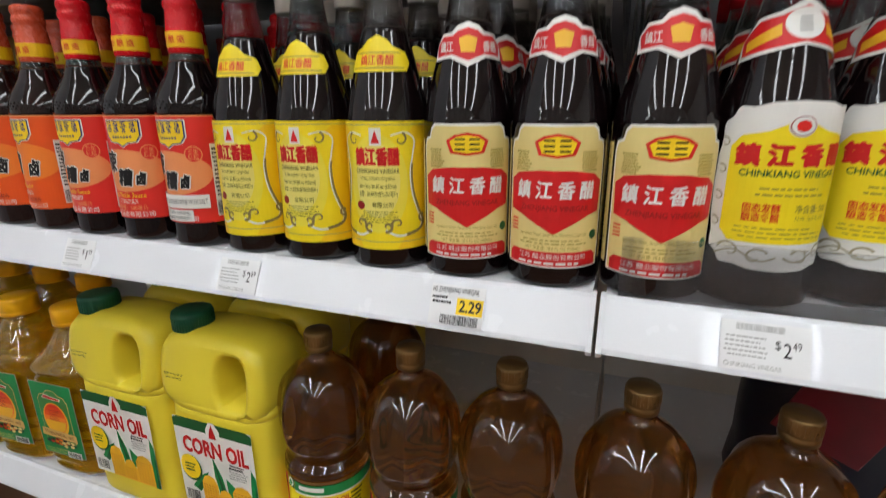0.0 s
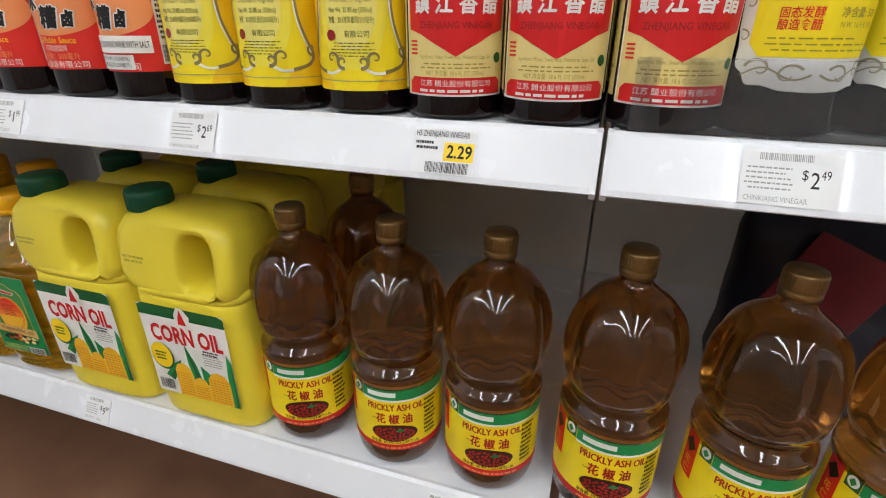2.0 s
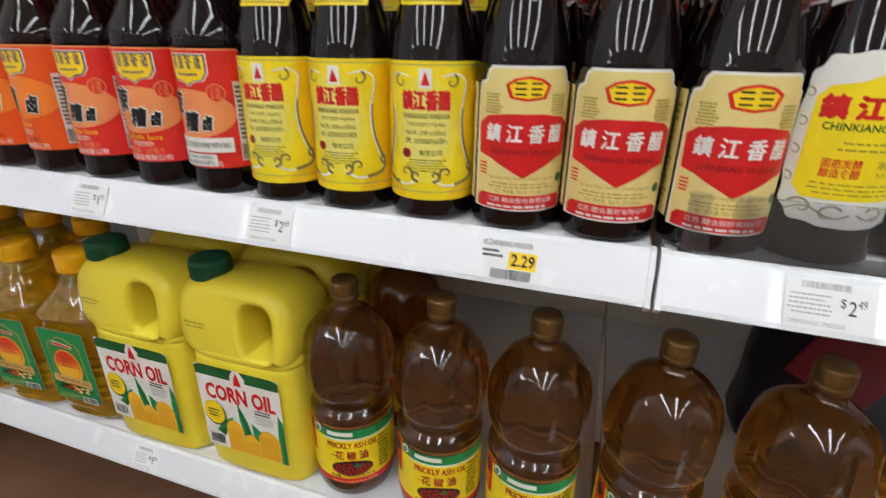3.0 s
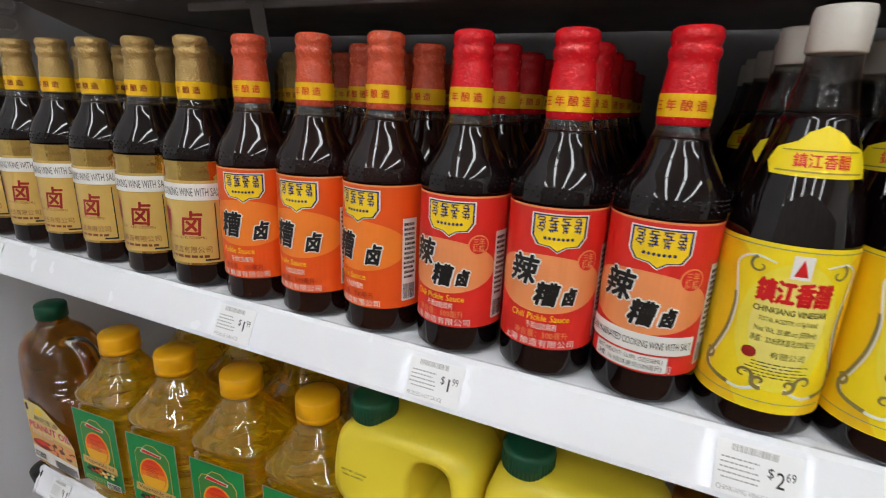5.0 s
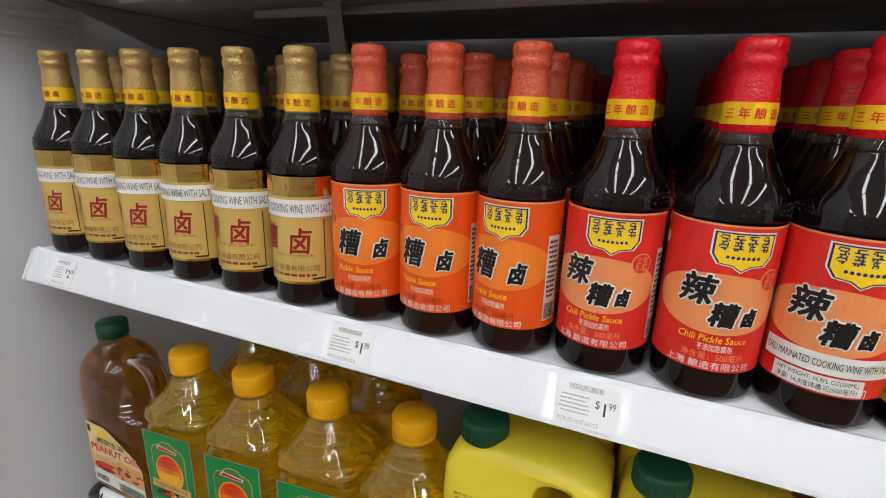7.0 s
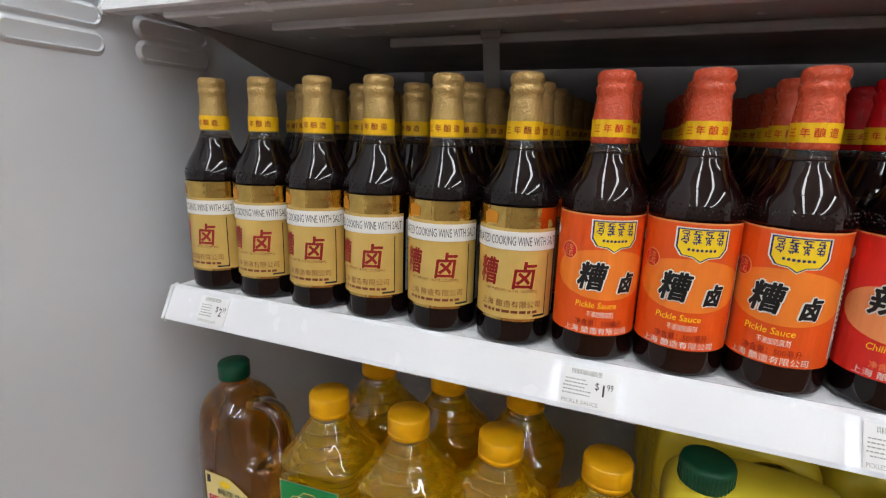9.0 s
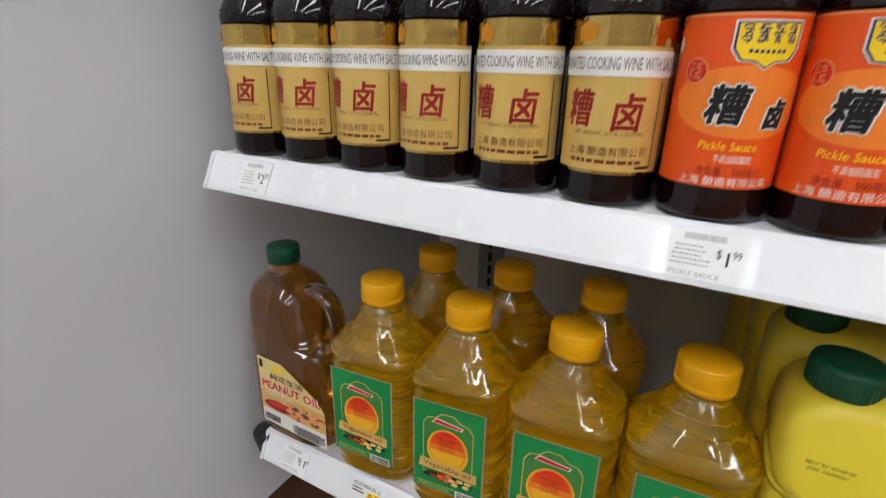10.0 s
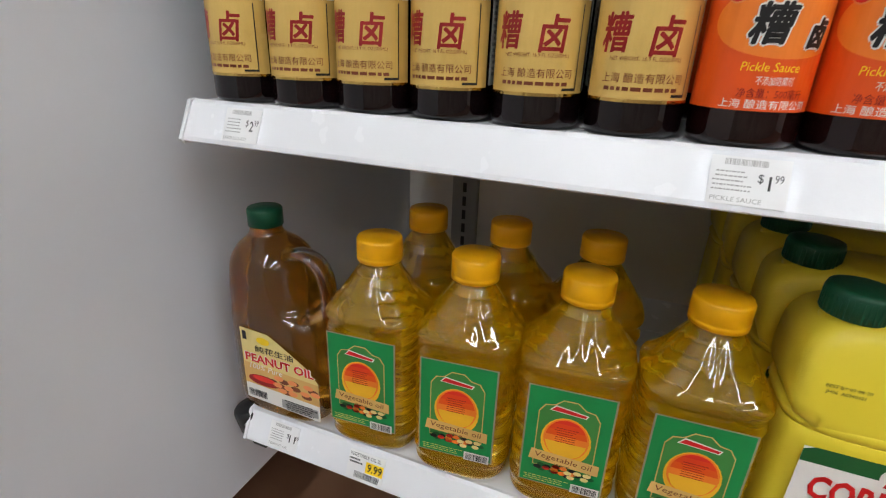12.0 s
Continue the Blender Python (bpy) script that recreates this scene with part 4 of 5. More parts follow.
def corn_oil_jug(label):
    root = thing("oil_jug", label, "jug", "yellow corn oil jugs")
    sec = spline([(0.0, 0.0, 0.068, 0.041, 4.5), (0.004, 0.0, 0.075, 0.048, 4.5), (0.014, 0.0, 0.079, 0.051, 4.5), (0.09, 0.0, 0.080, 0.052, 4.5), (0.176, 0.0, 0.080, 0.052, 4.2), (0.182, 0.0, 0.0780, 0.0505, 4.2), (0.188, 0.0, 0.0815, 0.053, 4.2), (0.193, 0.0, 0.0815, 0.053, 4.2), (0.197, 0.0, 0.078, 0.050, 4.2)], 4)
    body = loft(sec, 48)
    handle_block(body)
    lathe([(0.024, 0.268), (0.022, 0.280), (0.0195, 0.283), (0.0190, 0.292)], 28, bm=body)
    for p in body.verts[-28 * 4:]:
        p.co += Vector((-0.049, -0.012, 0))
    bmesh.ops.recalc_face_normals(body, faces=body.faces[:])
    part("jug_body", body, YELLOW_HDPE, root, "yellow moulded plastic body with handle", smooth=True)
    cap = part("cap", lathe([(0.022, 0.281), (0.0245, 0.2815), (0.0247, 0.301), (0.0235, 0.3045), (0.020, 0.3055), (0.004, 0.3055)], 36), GREEN_CAP, root, "dark green screw cap", smooth=True)
    bm = bmesh.new()
    for k in range(40):
        a = 2 * math.pi * k / 40
        bmesh.ops.create_cube(bm, size=1, matrix=Matrix.Translation((0.0245 * math.cos(a), 0.0245 * math.sin(a), 0.291)) @ Matrix.Rotation(a, 4, "Z") @ Matrix.Diagonal((0.0012, 0.0014, 0.017, 1)))
    part("cap_knurling", bm, GREEN_CAP, cap)
    cap.location = (-0.049, -0.012, 0)
    y = -0.0533

    def lift(bm, k):
        for p in bm.verts:
            p.co.y = 0.106 + (p.co.y - 0.106) * 1.11
        return face_on(bm, y - 0.00035 * k)

    lab = part("paper_label", lift(flat_rect(-0.064, 0.060, 0.046, 0.166), 0), P_WHITE, root, "white label printed with corn cobs")
    part("green_band", lift(flat_poly([(-0.064, 0.152), (0.060, 0.152), (0.060, 0.163), (0.052, 0.1665), (-0.056, 0.1665), (-0.064, 0.163)]), 1), P_DKGREEN, lab)
    part("maker_mark", lift(flat_poly([(-0.010, 0.146), (0.010, 0.146), (0.012, 0.158), (0.004, 0.168), (-0.004, 0.168), (-0.010, 0.158)]), 2), P_WHITE, lab)
    part("maker_figure", lift(flat_poly([(-0.006, 0.147), (0.006, 0.147), (0.003, 0.157), (0.0, 0.166), (-0.004, 0.156)]), 3), P_RED, lab)
    part("product_name", lift(flat_text("CORN OIL", 0.030, 0.0, 0.131, 0.104, bold=0.035), 2), P_RED, lab)
    part("flash_rim", lift(flat_oval(-0.043, 0.0985, 0.0172, 0.0182), 4.4), P_DKGREEN, lab)
    part("flash_disc", lift(flat_oval(-0.044, 0.100, 0.0160, 0.017), 4.8), P_BRIGHT, lab)
    part("flash_print", lift(flat_lines(-0.053, -0.035, 0.094, 0.107, 3, 71), 5.2), P_DKGREEN, lab)
    leaves = bmesh.new()
    for blade in ([(-0.046, 0.072), (-0.034, 0.066), (-0.022, 0.082), (-0.016, 0.098), (-0.030, 0.090)], [(0.0, 0.066), (0.012, 0.068), (0.006, 0.096), (-0.006, 0.121), (-0.006, 0.095)], [(0.0135, 0.068), (0.026, 0.074), (0.027, 0.085), (0.012, 0.096)], [(0.050, 0.046), (0.060, 0.046), (0.060, 0.108), (0.054, 0.119), (0.051, 0.092)]):
        flat_poly(blade, leaves)
    part("leaf_print", lift(leaves, 2), P_GREEN, lab)
    shade = bmesh.new()
    for blade in ([(-0.040, 0.070), (-0.034, 0.067), (-0.018, 0.096)], [(0.004, 0.067), (0.011, 0.069), (-0.005, 0.118)], [(0.056, 0.048), (0.060, 0.048), (0.058, 0.106)]):
        flat_poly(blade, shade)
    part("leaf_shade", lift(shade, 2.4), P_DKGREEN, lab)
    for c0, w, h, sh in ((-0.016, 0.013, 0.094, P_CORN), (0.008, 0.012, 0.079, P_CORN), (0.036, 0.016, 0.091, P_CORN)):
        part("cob_print", lift(flat_poly([(c0 - w, 0.047), (c0 + w, 0.047), (c0 + w, h - 0.012), (c0 + w * 0.6, h - 0.003), (c0, h), (c0 - w * 0.6, h - 0.003), (c0 - w, h - 0.012)]), 3), sh, lab)
    bm = bmesh.new()
    for c0, w, h in ((-0.016, 0.011, 0.088), (0.008, 0.010, 0.074), (0.036, 0.014, 0.086)):
        v = 0.05
        while v < h - 0.006:
            for k in range(5):
                flat_rect(c0 - w + k * w * 0.4, c0 - w + k * w * 0.4 + w * 0.28, v, v + 0.0014, bm)
            v += 0.0036
    part("kernel_print", lift(bm, 4), P_CORN2, lab)
    part("facts_print", lift(flat_lines(0.018, 0.048, 0.098, 0.114, 5, 73, 0.4), 1.5), P_GREY, lab)
    bm = flat_bars(-0.058, -0.036, 0.052, 0.066, 18)
    flat_lines(0.020, 0.046, 0.113, 0.120, 2, 72, bm=bm)
    part("black_print", lift(bm, 4), P_BLACK, lab)
    bm = flat_text("BEST BY 03-08-20", 0.0042, -0.050, 0.2330, 0.030)
    flat_text("JH06  A0340321", 0.0042, -0.051, 0.2270, 0.026, bm=bm)
    part("date_print", face_on(bm, -0.0522), P_BLACK, root)
    return root


def veg_oil_bottle(label):
    root = thing("oil_bottle", label, "bottle", "yellow vegetable oil bottles")
    rows = [(0.0, 0.0, 0.044, 0.040, 3.0), (0.005, 0.0, 0.052, 0.048, 3.4), (0.014, 0.0, 0.0555, 0.0515, 3.6)]
    for k in range(15):
        z = 0.020 + 0.0105 * k
        rows.append((z, 0.0, 0.0570 if k % 2 else 0.0540, 0.0525 if k % 2 else 0.0500, 3.8))
    rows += [(0.176, 0.0, 0.0575, 0.0530, 3.8), (0.182, 0.0, 0.0568, 0.0524, 3.6), (0.186, 0.0, 0.0545, 0.0505, 3.4)]
    cone = [(0.186 + 0.050 * t, 0.0, 0.0545 - 0.0310 * t, 0.0505 - 0.0270 * t, 3.2 - 1.2 * min(1, 2.2 * t)) for t in (0.06, 0.12, 0.22, 0.34, 0.48, 0.62, 0.76, 0.88, 1.0)]
    bm = loft(spline(rows, 2) + cone + [(0.240, 0.0, 0.0210, 0.0210, 2.0), (0.250, 0.0, 0.0205, 0.0205, 2.0)], 128)
    for p in bm.verts:
        if 0.187 < p.co.z < 0.236:
            a = math.atan2(p.co.y, p.co.x)
            k = 1 + 0.010 * math.cos(16 * a) * min(1, (p.co.z - 0.186) / 0.008, (0.236 - p.co.z) / 0.008)
            p.co.x, p.co.y = p.co.x * k, p.co.y * k
    part("bottle_body", bm, VEG_OIL, root, "ribbed clear plastic full of yellow oil", smooth=True)
    cap = part("cap", lathe([(0.0215, 0.2425), (0.0260, 0.243), (0.0262, 0.2485), (0.0256, 0.2495), (0.0262, 0.2505), (0.0260, 0.269), (0.0246, 0.272), (0.004, 0.2727)], 36), YELLOW_CAP, root, "orange-yellow screw cap", smooth=True)
    y = -0.0548

    def lift(bm, k):
        for p in bm.verts:
            p.co.x, p.co.y = p.co.x * 1.14, 0.040 + (p.co.y - 0.018) * 0.875
        return face_on(bm, y - 0.0003 * k)

    lab = part("paper_label", lift(flat_rect(-0.037, 0.037, 0.018, 0.158), 0), P_SILVER, root, "green framed label with a red sun")
    part("green_field", lift(flat_rect(-0.0355, 0.0355, 0.0195, 0.1565), 1), P_GREEN, lab)
    arch = [(-0.026, 0.046), (0.026, 0.046), (0.026, 0.125), (0.021, 0.135), (0.013, 0.137), (0.006, 0.145), (-0.006, 0.145), (-0.013, 0.137), (-0.021, 0.135), (-0.026, 0.125)]
    part("arch_edge", lift(flat_poly(arch), 2), P_TAN, lab)
    part("arch_field", lift(flat_poly([(a * 0.965, 0.095 + (b - 0.095) * 0.975) for a, b in arch]), 3), P_MIDGREEN, lab)
    part("sun_glow", lift(flat_oval(0, 0.089, 0.0215, 0.033), 4), P_CORN, lab)
    part("sun_rim", lift(flat_oval(0, 0.0925, 0.0195, 0.0285), 5), P_LIGHTOR, lab)
    part("sun_foot", lift(flat_oval(0, 0.0795, 0.0150, 0.0135), 5.5), P_CORN, lab)
    for k, m in enumerate((P_CHILI, P_FLAME, P_ORANGE, P_LIGHTOR, P_CORN)):
        cut = [(0.0178 * math.cos(q), 0.0925 + 0.0268 * math.sin(q)) for q in [2 * math.pi * j / 36 for j in range(36)]]
        top = 0.122 - 0.0085 * k
        part("sun_disc", lift(flat_poly([(p, min(v, top)) for p, v in cut if k == 0 or v <= top + 0.004]), 6 + 0.2 * k), m, lab)
    part("sun_lettering", lift(flat_lines(-0.010, 0.010, 0.088, 0.110, 7, 81, 0.3), 7), P_DEEPRED, lab)
    part("maker_mark", lift(flat_poly([(-0.017, 0.129), (0.014, 0.126), (0.016, 0.131), (-0.012, 0.137)]), 4), P_WHITE, lab)
    part("maker_fill", lift(flat_poly([(-0.0155, 0.130), (0.013, 0.1272), (0.0145, 0.1303), (-0.0115, 0.1355)]), 5), P_RED, lab)
    part("ribbon", lift(flat_poly([(-0.030, 0.056), (0.031, 0.051), (0.031, 0.066), (-0.028, 0.071)]), 7.5), P_TAN, lab)
    bm = flat_text("Vegetable oil", 0.0105, 0.0, 0.0, 0.050)
    bmesh.ops.rotate(bm, matrix=Matrix.Rotation(-0.08, 3, "Z"), verts=bm.verts[:])
    bmesh.ops.translate(bm, vec=(0, 0.0615, 0), verts=bm.verts[:])
    flat_text("植物油", 0.0055, 0.0, 0.0535, 0.014, bm=bm)
    part("product_name", lift(bm, 8.5), P_BROWN, lab)
    rnd = random.Random(9)
    for nm, m, lo, hi in (("leaf_print", P_DKGREEN, -0.028, 0.026), ("shadow_print", P_BLACK, -0.026, 0.024), ("tomato_print", P_CHILI, -0.016, 0.010), ("carrot_print", P_LIGHTOR, -0.008, 0.014), ("mushroom_print", P_CREAM, 0.004, 0.026)):
        bm = scatter(8, (lo + hi) / 2, 0.0455, (hi - lo) / 2, 0.0062, 0.0036, 0.0029, len(nm), 11)
        part(nm, lift(bm, 9 + 0.3 * len(nm) / 4), m, lab)
    part("small_print", lift(flat_lines(-0.033, 0.008, 0.023, 0.032, 3, 82, 0.28), 3), P_PALEYEL, lab)
    part("barcode_field", lift(flat_rect(0.010, 0.0345, 0.0205, 0.033), 12), P_WHITE, lab)
    part("barcode", lift(flat_bars(0.012, 0.033, 0.022, 0.0315, 20), 13), P_BLACK, lab)
    return root


def peanut_oil_bottle(label):
    root = thing("oil_bottle", label, "bottle", "peanut oil bottle")
    sec = spline([(0.0, 0.0, 0.054, 0.040, 3.0), (0.006, 0.0, 0.065, 0.049, 3.4), (0.018, 0.0, 0.071, 0.053, 3.6), (0.07, 0.0, 0.072, 0.054, 3.6), (0.140, -0.002, 0.070, 0.054, 3.4), (0.158, -0.012, 0.058, 0.053, 3.2), (0.185, -0.020, 0.050, 0.051, 3.0), (0.216, -0.023, 0.046, 0.047, 2.6), (0.234, -0.025, 0.037, 0.037, 2.4), (0.248, -0.028, 0.022, 0.022, 2.0), (0.264, -0.028, 0.0185, 0.0185, 2.0)], 4)
    bm = loft(sec, 44)
    tube(spline([(0.0, 0.220), (0.022, 0.226), (0.044, 0.219), (0.056, 0.200), (0.0595, 0.172), (0.058, 0.13)], 6), 0.0090, 0.014, 14, bm)
    part("bottle_body", bm, PEANUT_OIL, root, "clear moulded plastic with side handle, full of amber oil", smooth=True)
    cap = part("cap", lathe([(0.0195, 0.259), (0.0212, 0.2595), (0.0212, 0.280), (0.0200, 0.2825), (0.004, 0.283)], 34), GREEN_CAP, root, "dark green screw cap", smooth=True)
    cap.location.x = -0.028
    y = -0.0555
    def lift(bm, k):
        for v in bm.verts:
            v.co.x, v.co.y = 0.021 + v.co.x * 1.26, 0.024 + (v.co.y - 0.018) * 1.06
        return face_on(bm, y - 0.0003 * k)
    shape = [(-0.046, 0.022), (0.044, 0.018), (0.044, 0.072), (0.030, 0.090), (0.000, 0.112), (-0.012, 0.120), (-0.046, 0.122)]
    lab = part("paper_label", lift(flat_poly(shape), 0), P_CREAM, root, "cut-corner label printed with peanuts")
    part("peanut_field", lift(flat_poly([(-0.046, 0.044), (0.044, 0.040), (0.044, 0.070), (-0.046, 0.074)]), 1), P_TAN, lab)
    part("sauce_print", lift(flat_oval(-0.022, 0.052, 0.020, 0.0075, 24), 1.5), P_DEEPRED, lab)
    part("dish_print", lift(flat_oval(-0.022, 0.0545, 0.014, 0.004, 20), 2), P_CHILI, lab)
    part("shadow_print", lift(scatter(8, 0.014, 0.055, 0.026, 0.012, 0.0062, 0.0036, 15, 12), 1.7), P_BROWN, lab)
    part("peanut_print", lift(scatter(12, 0.015, 0.056, 0.026, 0.012, 0.0058, 0.0034, 14, 12), 2), P_PEACH, lab)
    part("maker_mark", lift(flat_oval(-0.018, 0.109, 0.008, 0.0052, 20), 2), P_BRIGHT, lab)
    part("name_edge", lift(flat_text("PEANUT OIL", 0.0155, -0.001, 0.083, 0.083, fat=0.0010), 2.5), P_WHITE, lab)
    part("white_foot", lift(flat_poly([(-0.046, 0.022), (0.044, 0.018), (0.044, 0.040), (-0.046, 0.044)]), 1), P_WHITE, lab)
    part("product_name", lift(flat_text("PEANUT OIL", 0.0155, -0.001, 0.083, 0.082, bold=0.03), 3.4), P_RED, lab)
    part("grey_print", lift(flat_rect(-0.002, 0.042, 0.022, 0.034), 2), P_GREY, lab)
    bm = flat_text("純花生油", 0.0095, -0.006, 0.097, 0.046, bold=0.01)
    flat_lines(0.002, 0.042, 0.021, 0.036, 5, 92, bm=bm)
    flat_bars(-0.043, -0.020, 0.026, 0.036, 20, bm=bm)
    flat_rect(-0.043, -0.038, 0.106, 0.118, bm)
    part("black_print", lift(bm, 3), P_BLACK, lab)
    part("script_lettering", lift(flat_text("100% Pure", 0.011, -0.018, 0.071, 0.040, shear=0.25), 3), P_WHITE, lab)
    return root


# ---- upper shelf bottles ----
rnd = random.Random(11)
GOLD_LABEL = "dark sauce bottle with gold label and capsule on the white shelf"
ORANGE_LABEL = "dark sauce bottle with orange label and coral capsule"
RED_LABEL = "dark chili sauce bottle with red label and red capsule"
makers = {
    "gold": sauce_bottle("gold", GOLD_LABEL),
    "orange": sauce_bottle("orange", ORANGE_LABEL),
    "red": sauce_bottle("red", RED_LABEL),
    "yellow": vinegar_bottle("yellow", "dark vinegar bottle with bright yellow label and neck cloud"),
    "cream": vinegar_bottle("cream", "dark vinegar bottle with cream and red label"),
    "scalloped": vinegar_bottle("scalloped", "wide dark vinegar bottle with scalloped yellow label behind guard"),
}
used = set()


def stand(kind, x, y, z, turn, wide=1.0, tall=1.0):
    m = pose(x, y, z, 0, 0, turn)
    if kind not in used:
        used.add(kind)
        ob = makers[kind]
        ob.matrix_basis = m @ Matrix.Diagonal((wide, wide, tall, 1))
        return ob
    return copy_thing(makers[kind], m)


FIRST_Y = 0.398
ROW = [("gold", -1.233, -2), ("gold", -1.160, 9), ("gold", -1.086, 4), ("gold", -1.012, -1), ("gold", -0.937, 7), ("gold", -0.861, 7),
       ("orange", -0.786, 10), ("orange", -0.713, -5), ("orange", -0.641, -19), ("red", -0.566, -9), ("red", -0.491, 1), ("red", -0.418, -14),
       ("yellow", -0.346, 4), ("yellow", -0.274, 3), ("yellow", -0.200, 9), ("cream", -0.127, 17), ("cream", -0.053, 7), ("cream", 0.022, 6)]
for kind, x, turn in ROW:
    for k in range(7 if kind in ("gold", "orange", "red") else 6):
        dx = 0 if k == 0 else rnd.uniform(-0.006, 0.006)
        ob = stand(kind, x + dx, FIRST_Y + 0.0755 * k + (0 if k == 0 else rnd.uniform(0, 0.006)), SHELF_U + 0.001, turn + (0 if k == 0 else rnd.uniform(-25, 25)), 1.0, 0.94 if kind in ("yellow", "cream") else 0.973)
        if kind == "red" and k == 0 and abs(x + 0.418) < 0.001:
            ob["label"] = "chili sauce bottle with red label and white salt sticker"
            add_salt_sticker(ob)
for x, y, turn in ((0.090, 0.408, 13), (0.163, 0.434, 4), (0.240, 0.440, 2)):
    for k in range(4):
        stand("scalloped", x, y + 0.079 * k, SHELF_U + 0.001, turn + (0 if k == 0 else rnd.uniform(-20, 20)), 1.06, 0.90)

# ---- lower shelf ----
makers["ash"] = ash_oil_bottle("large brown prickly ash oil bottle with yellow label")
makers["corn"] = corn_oil_jug("large yellow plastic corn oil jug with green cap")
makers["veg"] = veg_oil_bottle("square clear bottle of yellow vegetable oil with green label")
makers["peanut"] = peanut_oil_bottle("clear handled bottle of amber peanut oil beside the cooler")


def squat(ob, z0, f):
    """Lower everything above z0 by that factor."""
    for child in ob.children:
        if child.type == "MESH":
            for p in child.data.vertices:
                if p.co.z > z0:
                    p.co.z = z0 + (p.co.z - z0) * f
        squat(child, z0, f)


squat(makers["veg"], 0.16, 0.93)
squat(makers["peanut"], 0.12, 0.95)
LZ = SHELF_L + 0.001
for i, x in enumerate((-0.324, -0.205, -0.092, 0.032, 0.157, 0.277)):
    stand("ash", x, 0.442, LZ, 24 - 7 * i, 1.0, 0.977)
stand("ash", -0.305, 0.575, LZ, 60)
for i, x in enumerate((-0.619, -0.450)):
    for k in range(5):
        stand("corn", x - 0.004 * k, 0.4385 + 0.112 * k, LZ, 0 if k == 0 else rnd.uniform(-4, 4), 1.0, 0.98)
for i, (x, y, turn) in enumerate(((-1.105, 0.432, 4), (-0.990, 0.433, 6), (-0.874, 0.437, 5), (-0.757, 0.441, 3))):
    stand("veg", x, y, LZ, turn, 1.0, 1.0)
for i, x in enumerate((-1.098, -0.984, -0.871)):
    stand("veg", x, 0.553, LZ, 180 + rnd.uniform(-12, 12))
stand("peanut", -1.237, 0.431, LZ, 0)

# jugs on the top shelf
for i, x in enumerate((-1.205, -1.04)):
    stand("corn", x, 0.46, SHELF_T + 0.001, rnd.uniform(-3, 3))

# ---- clear guard on the neighbouring bay ----
guard = thing("shelf_guard", "clear plastic riser standing on the shelf edge", "shelf guard")
part("riser", box(0.001, RIGHT - 0.01, FRONT_U - 0.001, FRONT_U + 0.001, SHELF_U + 0.002, SHELF_U + 0.047, 0.0006), ACRYLIC, guard)
part("foot", box(0.001, RIGHT - 0.01, FRONT_U + 0.003, FRONT_U + 0.030, SHELF_U + 0.0005, SHELF_U + 0.0018), ACRYLIC, guard)

# ---- bags behind the brown oil ----
SEAL = material("dark_seal_film", rgb(40, 30, 44), 0.4, vary=0.1, scale=60)
bag_navy = thing("rice_bag", "dark navy bag with a red panel behind brown oil bottles", "bag")
bm = loft(spline([(0.0, 0.0, 0.10, 0.045, 3.0), (0.02, 0.0, 0.135, 0.07, 3.0), (0.12, 0.0, 0.14, 0.075, 2.6), (0.23, 0.0, 0.135, 0.06, 2.4), (0.285, 0.0, 0.13, 0.02, 2.2), (0.30, 0.0, 0.128, 0.004, 2.2)], 4), 48)
for v in bm.verts:
    v.co += Vector((0, 1, 0)) * 0.010 * noise.noise(v.co * 22) + Vector((1, 0, 0)) * 0.006 * noise.noise(v.co * 15 + Vector((3, 0, 0)))
part("sack", bm, material("navy_film", rgb(24, 26, 44), 0.35, vary=0.1, scale=20), bag_navy, smooth=True)
part("top_seal", box(-0.128, 0.128, -0.003, 0.003, 0.298, 0.318, 0.001), SEAL, bag_navy, "crimped top seal")
bag_navy.location = (0.310, 0.70, LZ)
panel = box(-0.052, 0.052, -0.0015, 0.0015, -0.052, 0.052, 0.001)
bmesh.ops.transform(panel, matrix=pose(-0.052, -0.0790, 0.195, 0, 24, 0), verts=panel.verts[:])
part("red_panel", panel, material("red_film", rgb(128, 20, 36), 0.4, vary=0.15, scale=20), bag_navy, "dull red printed panel")


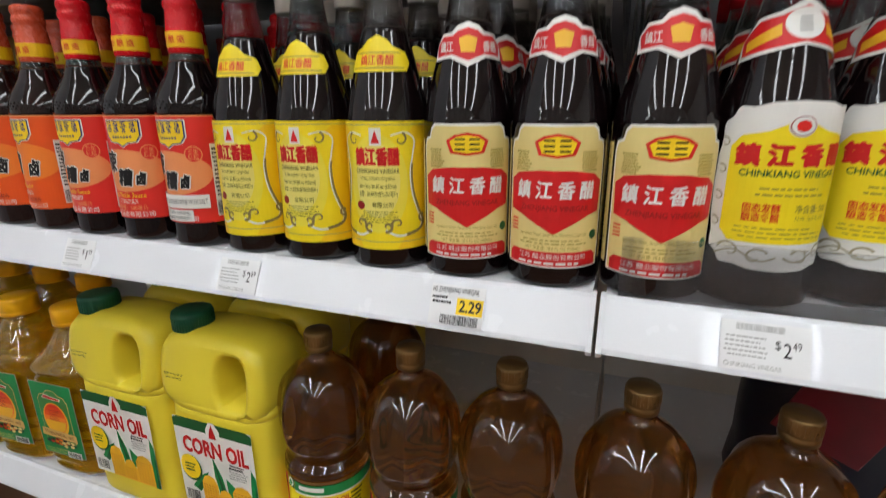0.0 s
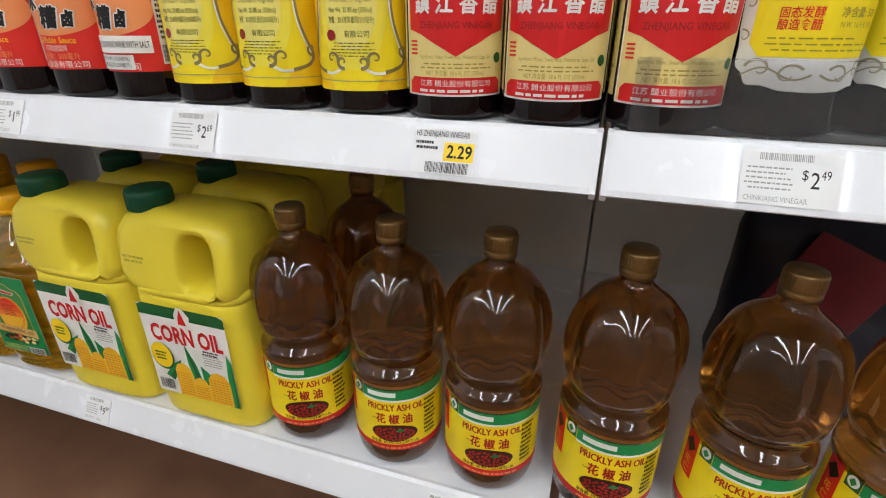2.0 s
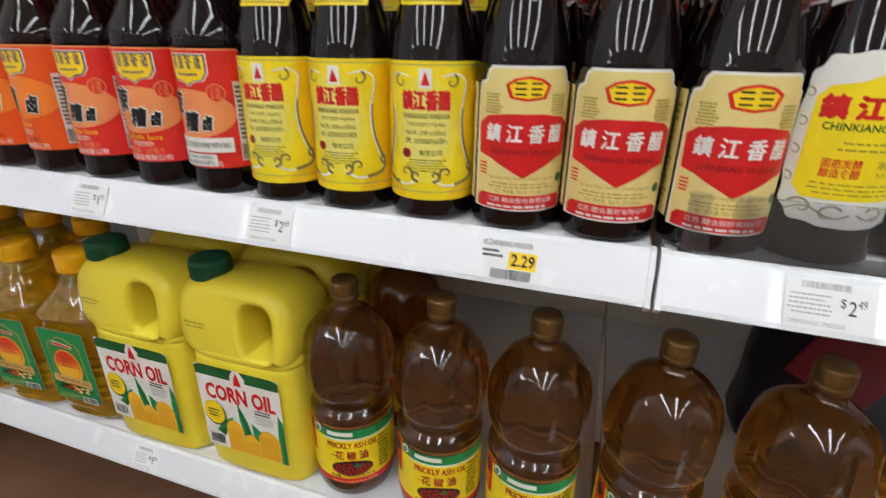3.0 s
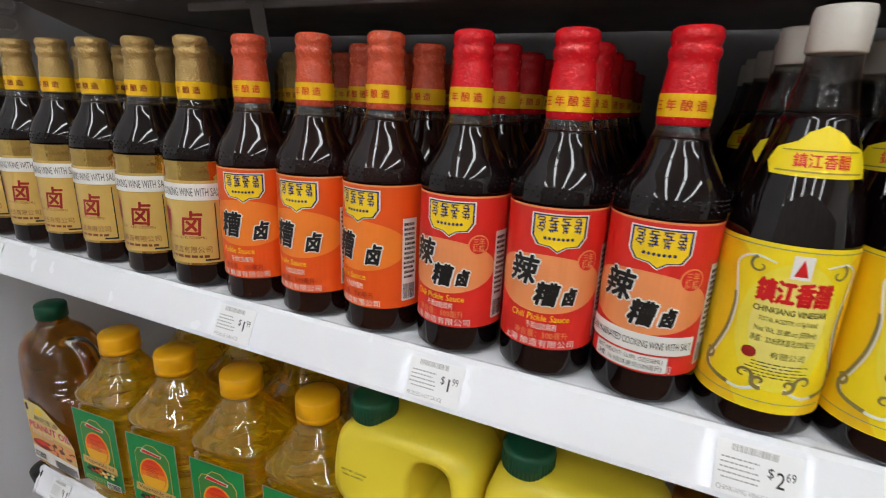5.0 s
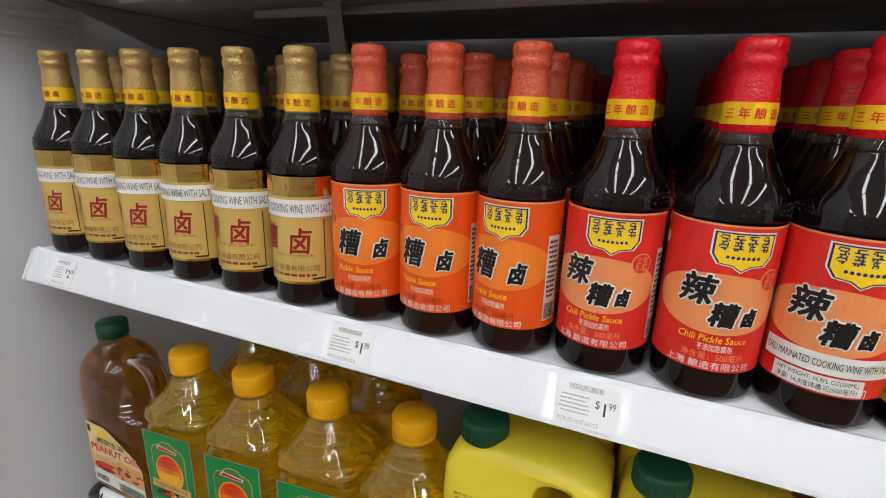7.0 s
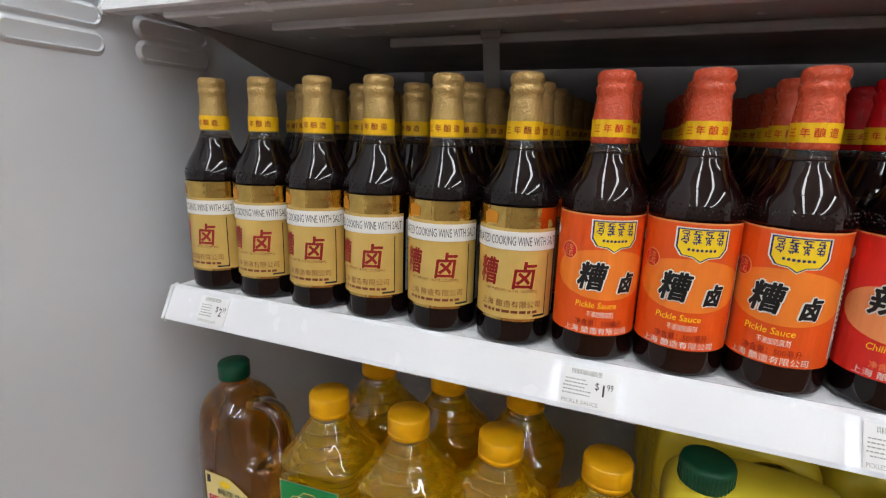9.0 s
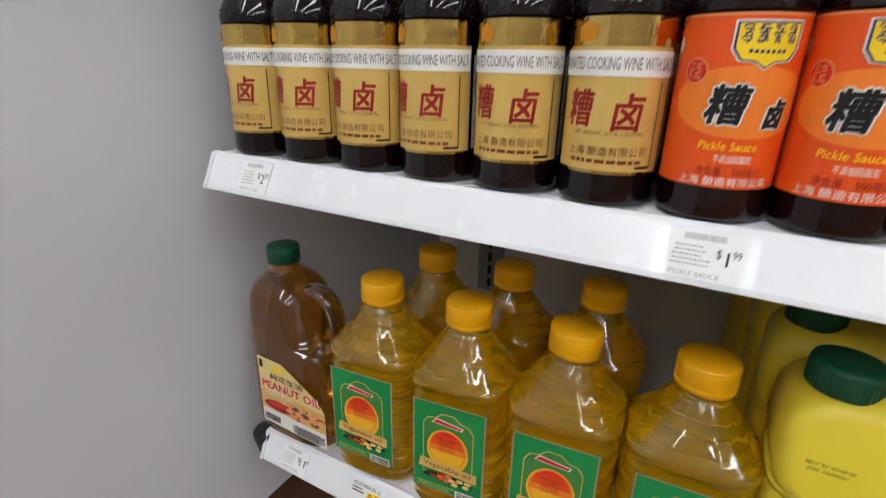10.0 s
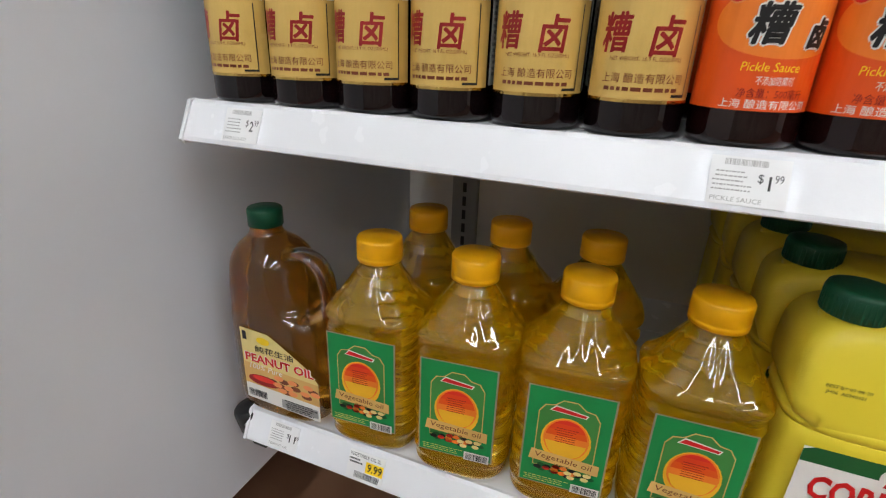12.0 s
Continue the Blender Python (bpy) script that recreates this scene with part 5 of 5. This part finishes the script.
# ---- price tags on the shelf edges ----
def price_tag(x, z_shelf, y_shelf, dollars, cents, name, width=0.047, yellow=False, wide_name=None):
    """A paper tag in its clear sleeve, leaning with the price channel."""
    root = thing("price_tag", ("yellow and white shelf price tag reading " if yellow else "white paper shelf price tag reading ") + dollars + "." + cents, "price tag", "shelf price tags")
    w, h = width / 2, 0.0165
    if not yellow:
        part("sleeve", flat_rect(-w - 0.009, w + 0.006, -h - 0.001, h + 0.001), SLEEVE, root, "clear plastic sleeve").visible_shadow = False
    bm = bmesh.new()
    bmesh.ops.create_cube(bm, size=1, matrix=Matrix.Diagonal((2 * w, 2 * h, 0.0004, 1)))
    bmesh.ops.translate(bm, vec=(0, 0, 0.0006), verts=bm.verts[:])
    card = part("card", bm, P_TAG, root)

    def up(bm, k):
        bmesh.ops.translate(bm, vec=(0, 0, 0.0009 + 0.00025 * k), verts=bm.verts[:])
        return bm
    if yellow:
        part("yellow_field", up(flat_rect(0.000, w - 0.001, -0.007, 0.0065), 0), P_BRIGHT, card)
        part("price", up(flat_text(dollars + "." + cents, 0.013, w / 2, 0.0, w * 0.80, bold=0.02), 1), P_BLACK, card)
        bm = flat_text(name, 0.0062, -0.002, 0.0115, width * 0.86)
        flat_lines(-w + 0.001, -0.004, 0.001, 0.0085, 2, 101, bm=bm)
        part("item_lettering", up(bm, 1), P_BLACK, card)
        part("barcode", up(flat_bars(-w * 0.55, w * 0.85, -0.0155, -0.008, 34, 7), 1), P_BLACK, card)
    else:
        bm = flat_text("$", 0.0085, w * 0.30, 0.0025, 0.0033)
        flat_text(dollars, 0.0140, w * 0.30 + 0.0040 + 0.0014 * len(dollars), 0.0, None if dollars == "1" else 0.0046 * len(dollars), bold=0.004, bm=bm)
        flat_text(cents, 0.0080, w * 0.30 + 0.0074 + 0.0032 * len(dollars), 0.0034, 0.0050, bm=bm)
        part("price", up(bm, 0), P_BLACK, card)
        part("item_lettering", up(flat_text(name, 0.0046, -w * 0.25, -0.0128, w * 1.3), 0), P_GREY, card)
        bm = flat_lines(-w + 0.002, w * 0.1, -0.007, 0.0085, 5, 111 + len(name), 0.32)
        part("small_print", up(bm, 0), P_GREY, card)
        part("barcode", up(flat_bars(-w * 0.65, w * 0.45, 0.0105, 0.0148, 30, 9), 0), P_GREY, card)
    lean = math.degrees(math.atan2(0.017, 0.035))
    root.matrix_basis = pose(x, y_shelf - 0.0125, z_shelf - 0.0185, 90 - lean, 0, 0) @ Matrix.Translation((0, 0, 0.0006))
    return root


SLEEVE = material("clear_sleeve", (0.98, 0.98, 0.985, 1), 0.05, trans=1.0, ior=1.03, vary=0)
price_tag(-1.207, SHELF_U, FRONT_U, "2", "39", "SUPERIOR PICKLE SAUCE", 0.043)
price_tag(-0.780, SHELF_U, FRONT_U, "1", "99", "PICKLE SAUCE")
price_tag(-0.565, SHELF_U, FRONT_U, "1", "99", "PICKLED HOT SAUCE")
price_tag(-0.342, SHELF_U, FRONT_U, "2", "69", "CHINKIANG VINEGAR")
price_tag(-0.120, SHELF_U, FRONT_U, "2", "29", "HS ZHENJIANG VINEGAR", 0.046, True)
price_tag(0.095, SHELF_U, FRONT_U, "2", "49", "CHINKIANG VINEGAR", 0.052)
price_tag(-1.220, SHELF_L, FRONT_L, "11", "69", "PEANUT OIL", 0.046)
price_tag(-1.096, SHELF_L, FRONT_L, "9", "99", "VEGETABLE OIL 2L", 0.050, True)
price_tag(-0.630, SHELF_L, FRONT_L, "9", "99", "CORN OIL", 0.046)
price_tag(-0.117, SHELF_L, FRONT_L, "17", "99", "PRICKLY ASH OIL 1.8L", 0.056, True)
price_tag(-1.112, SHELF_T, FRONT_T, "9", "99", "CORN OIL", 0.046)
price_tag(-0.876, SHELF_T, FRONT_T, "9", "99", "CORN OIL", 0.05, True)
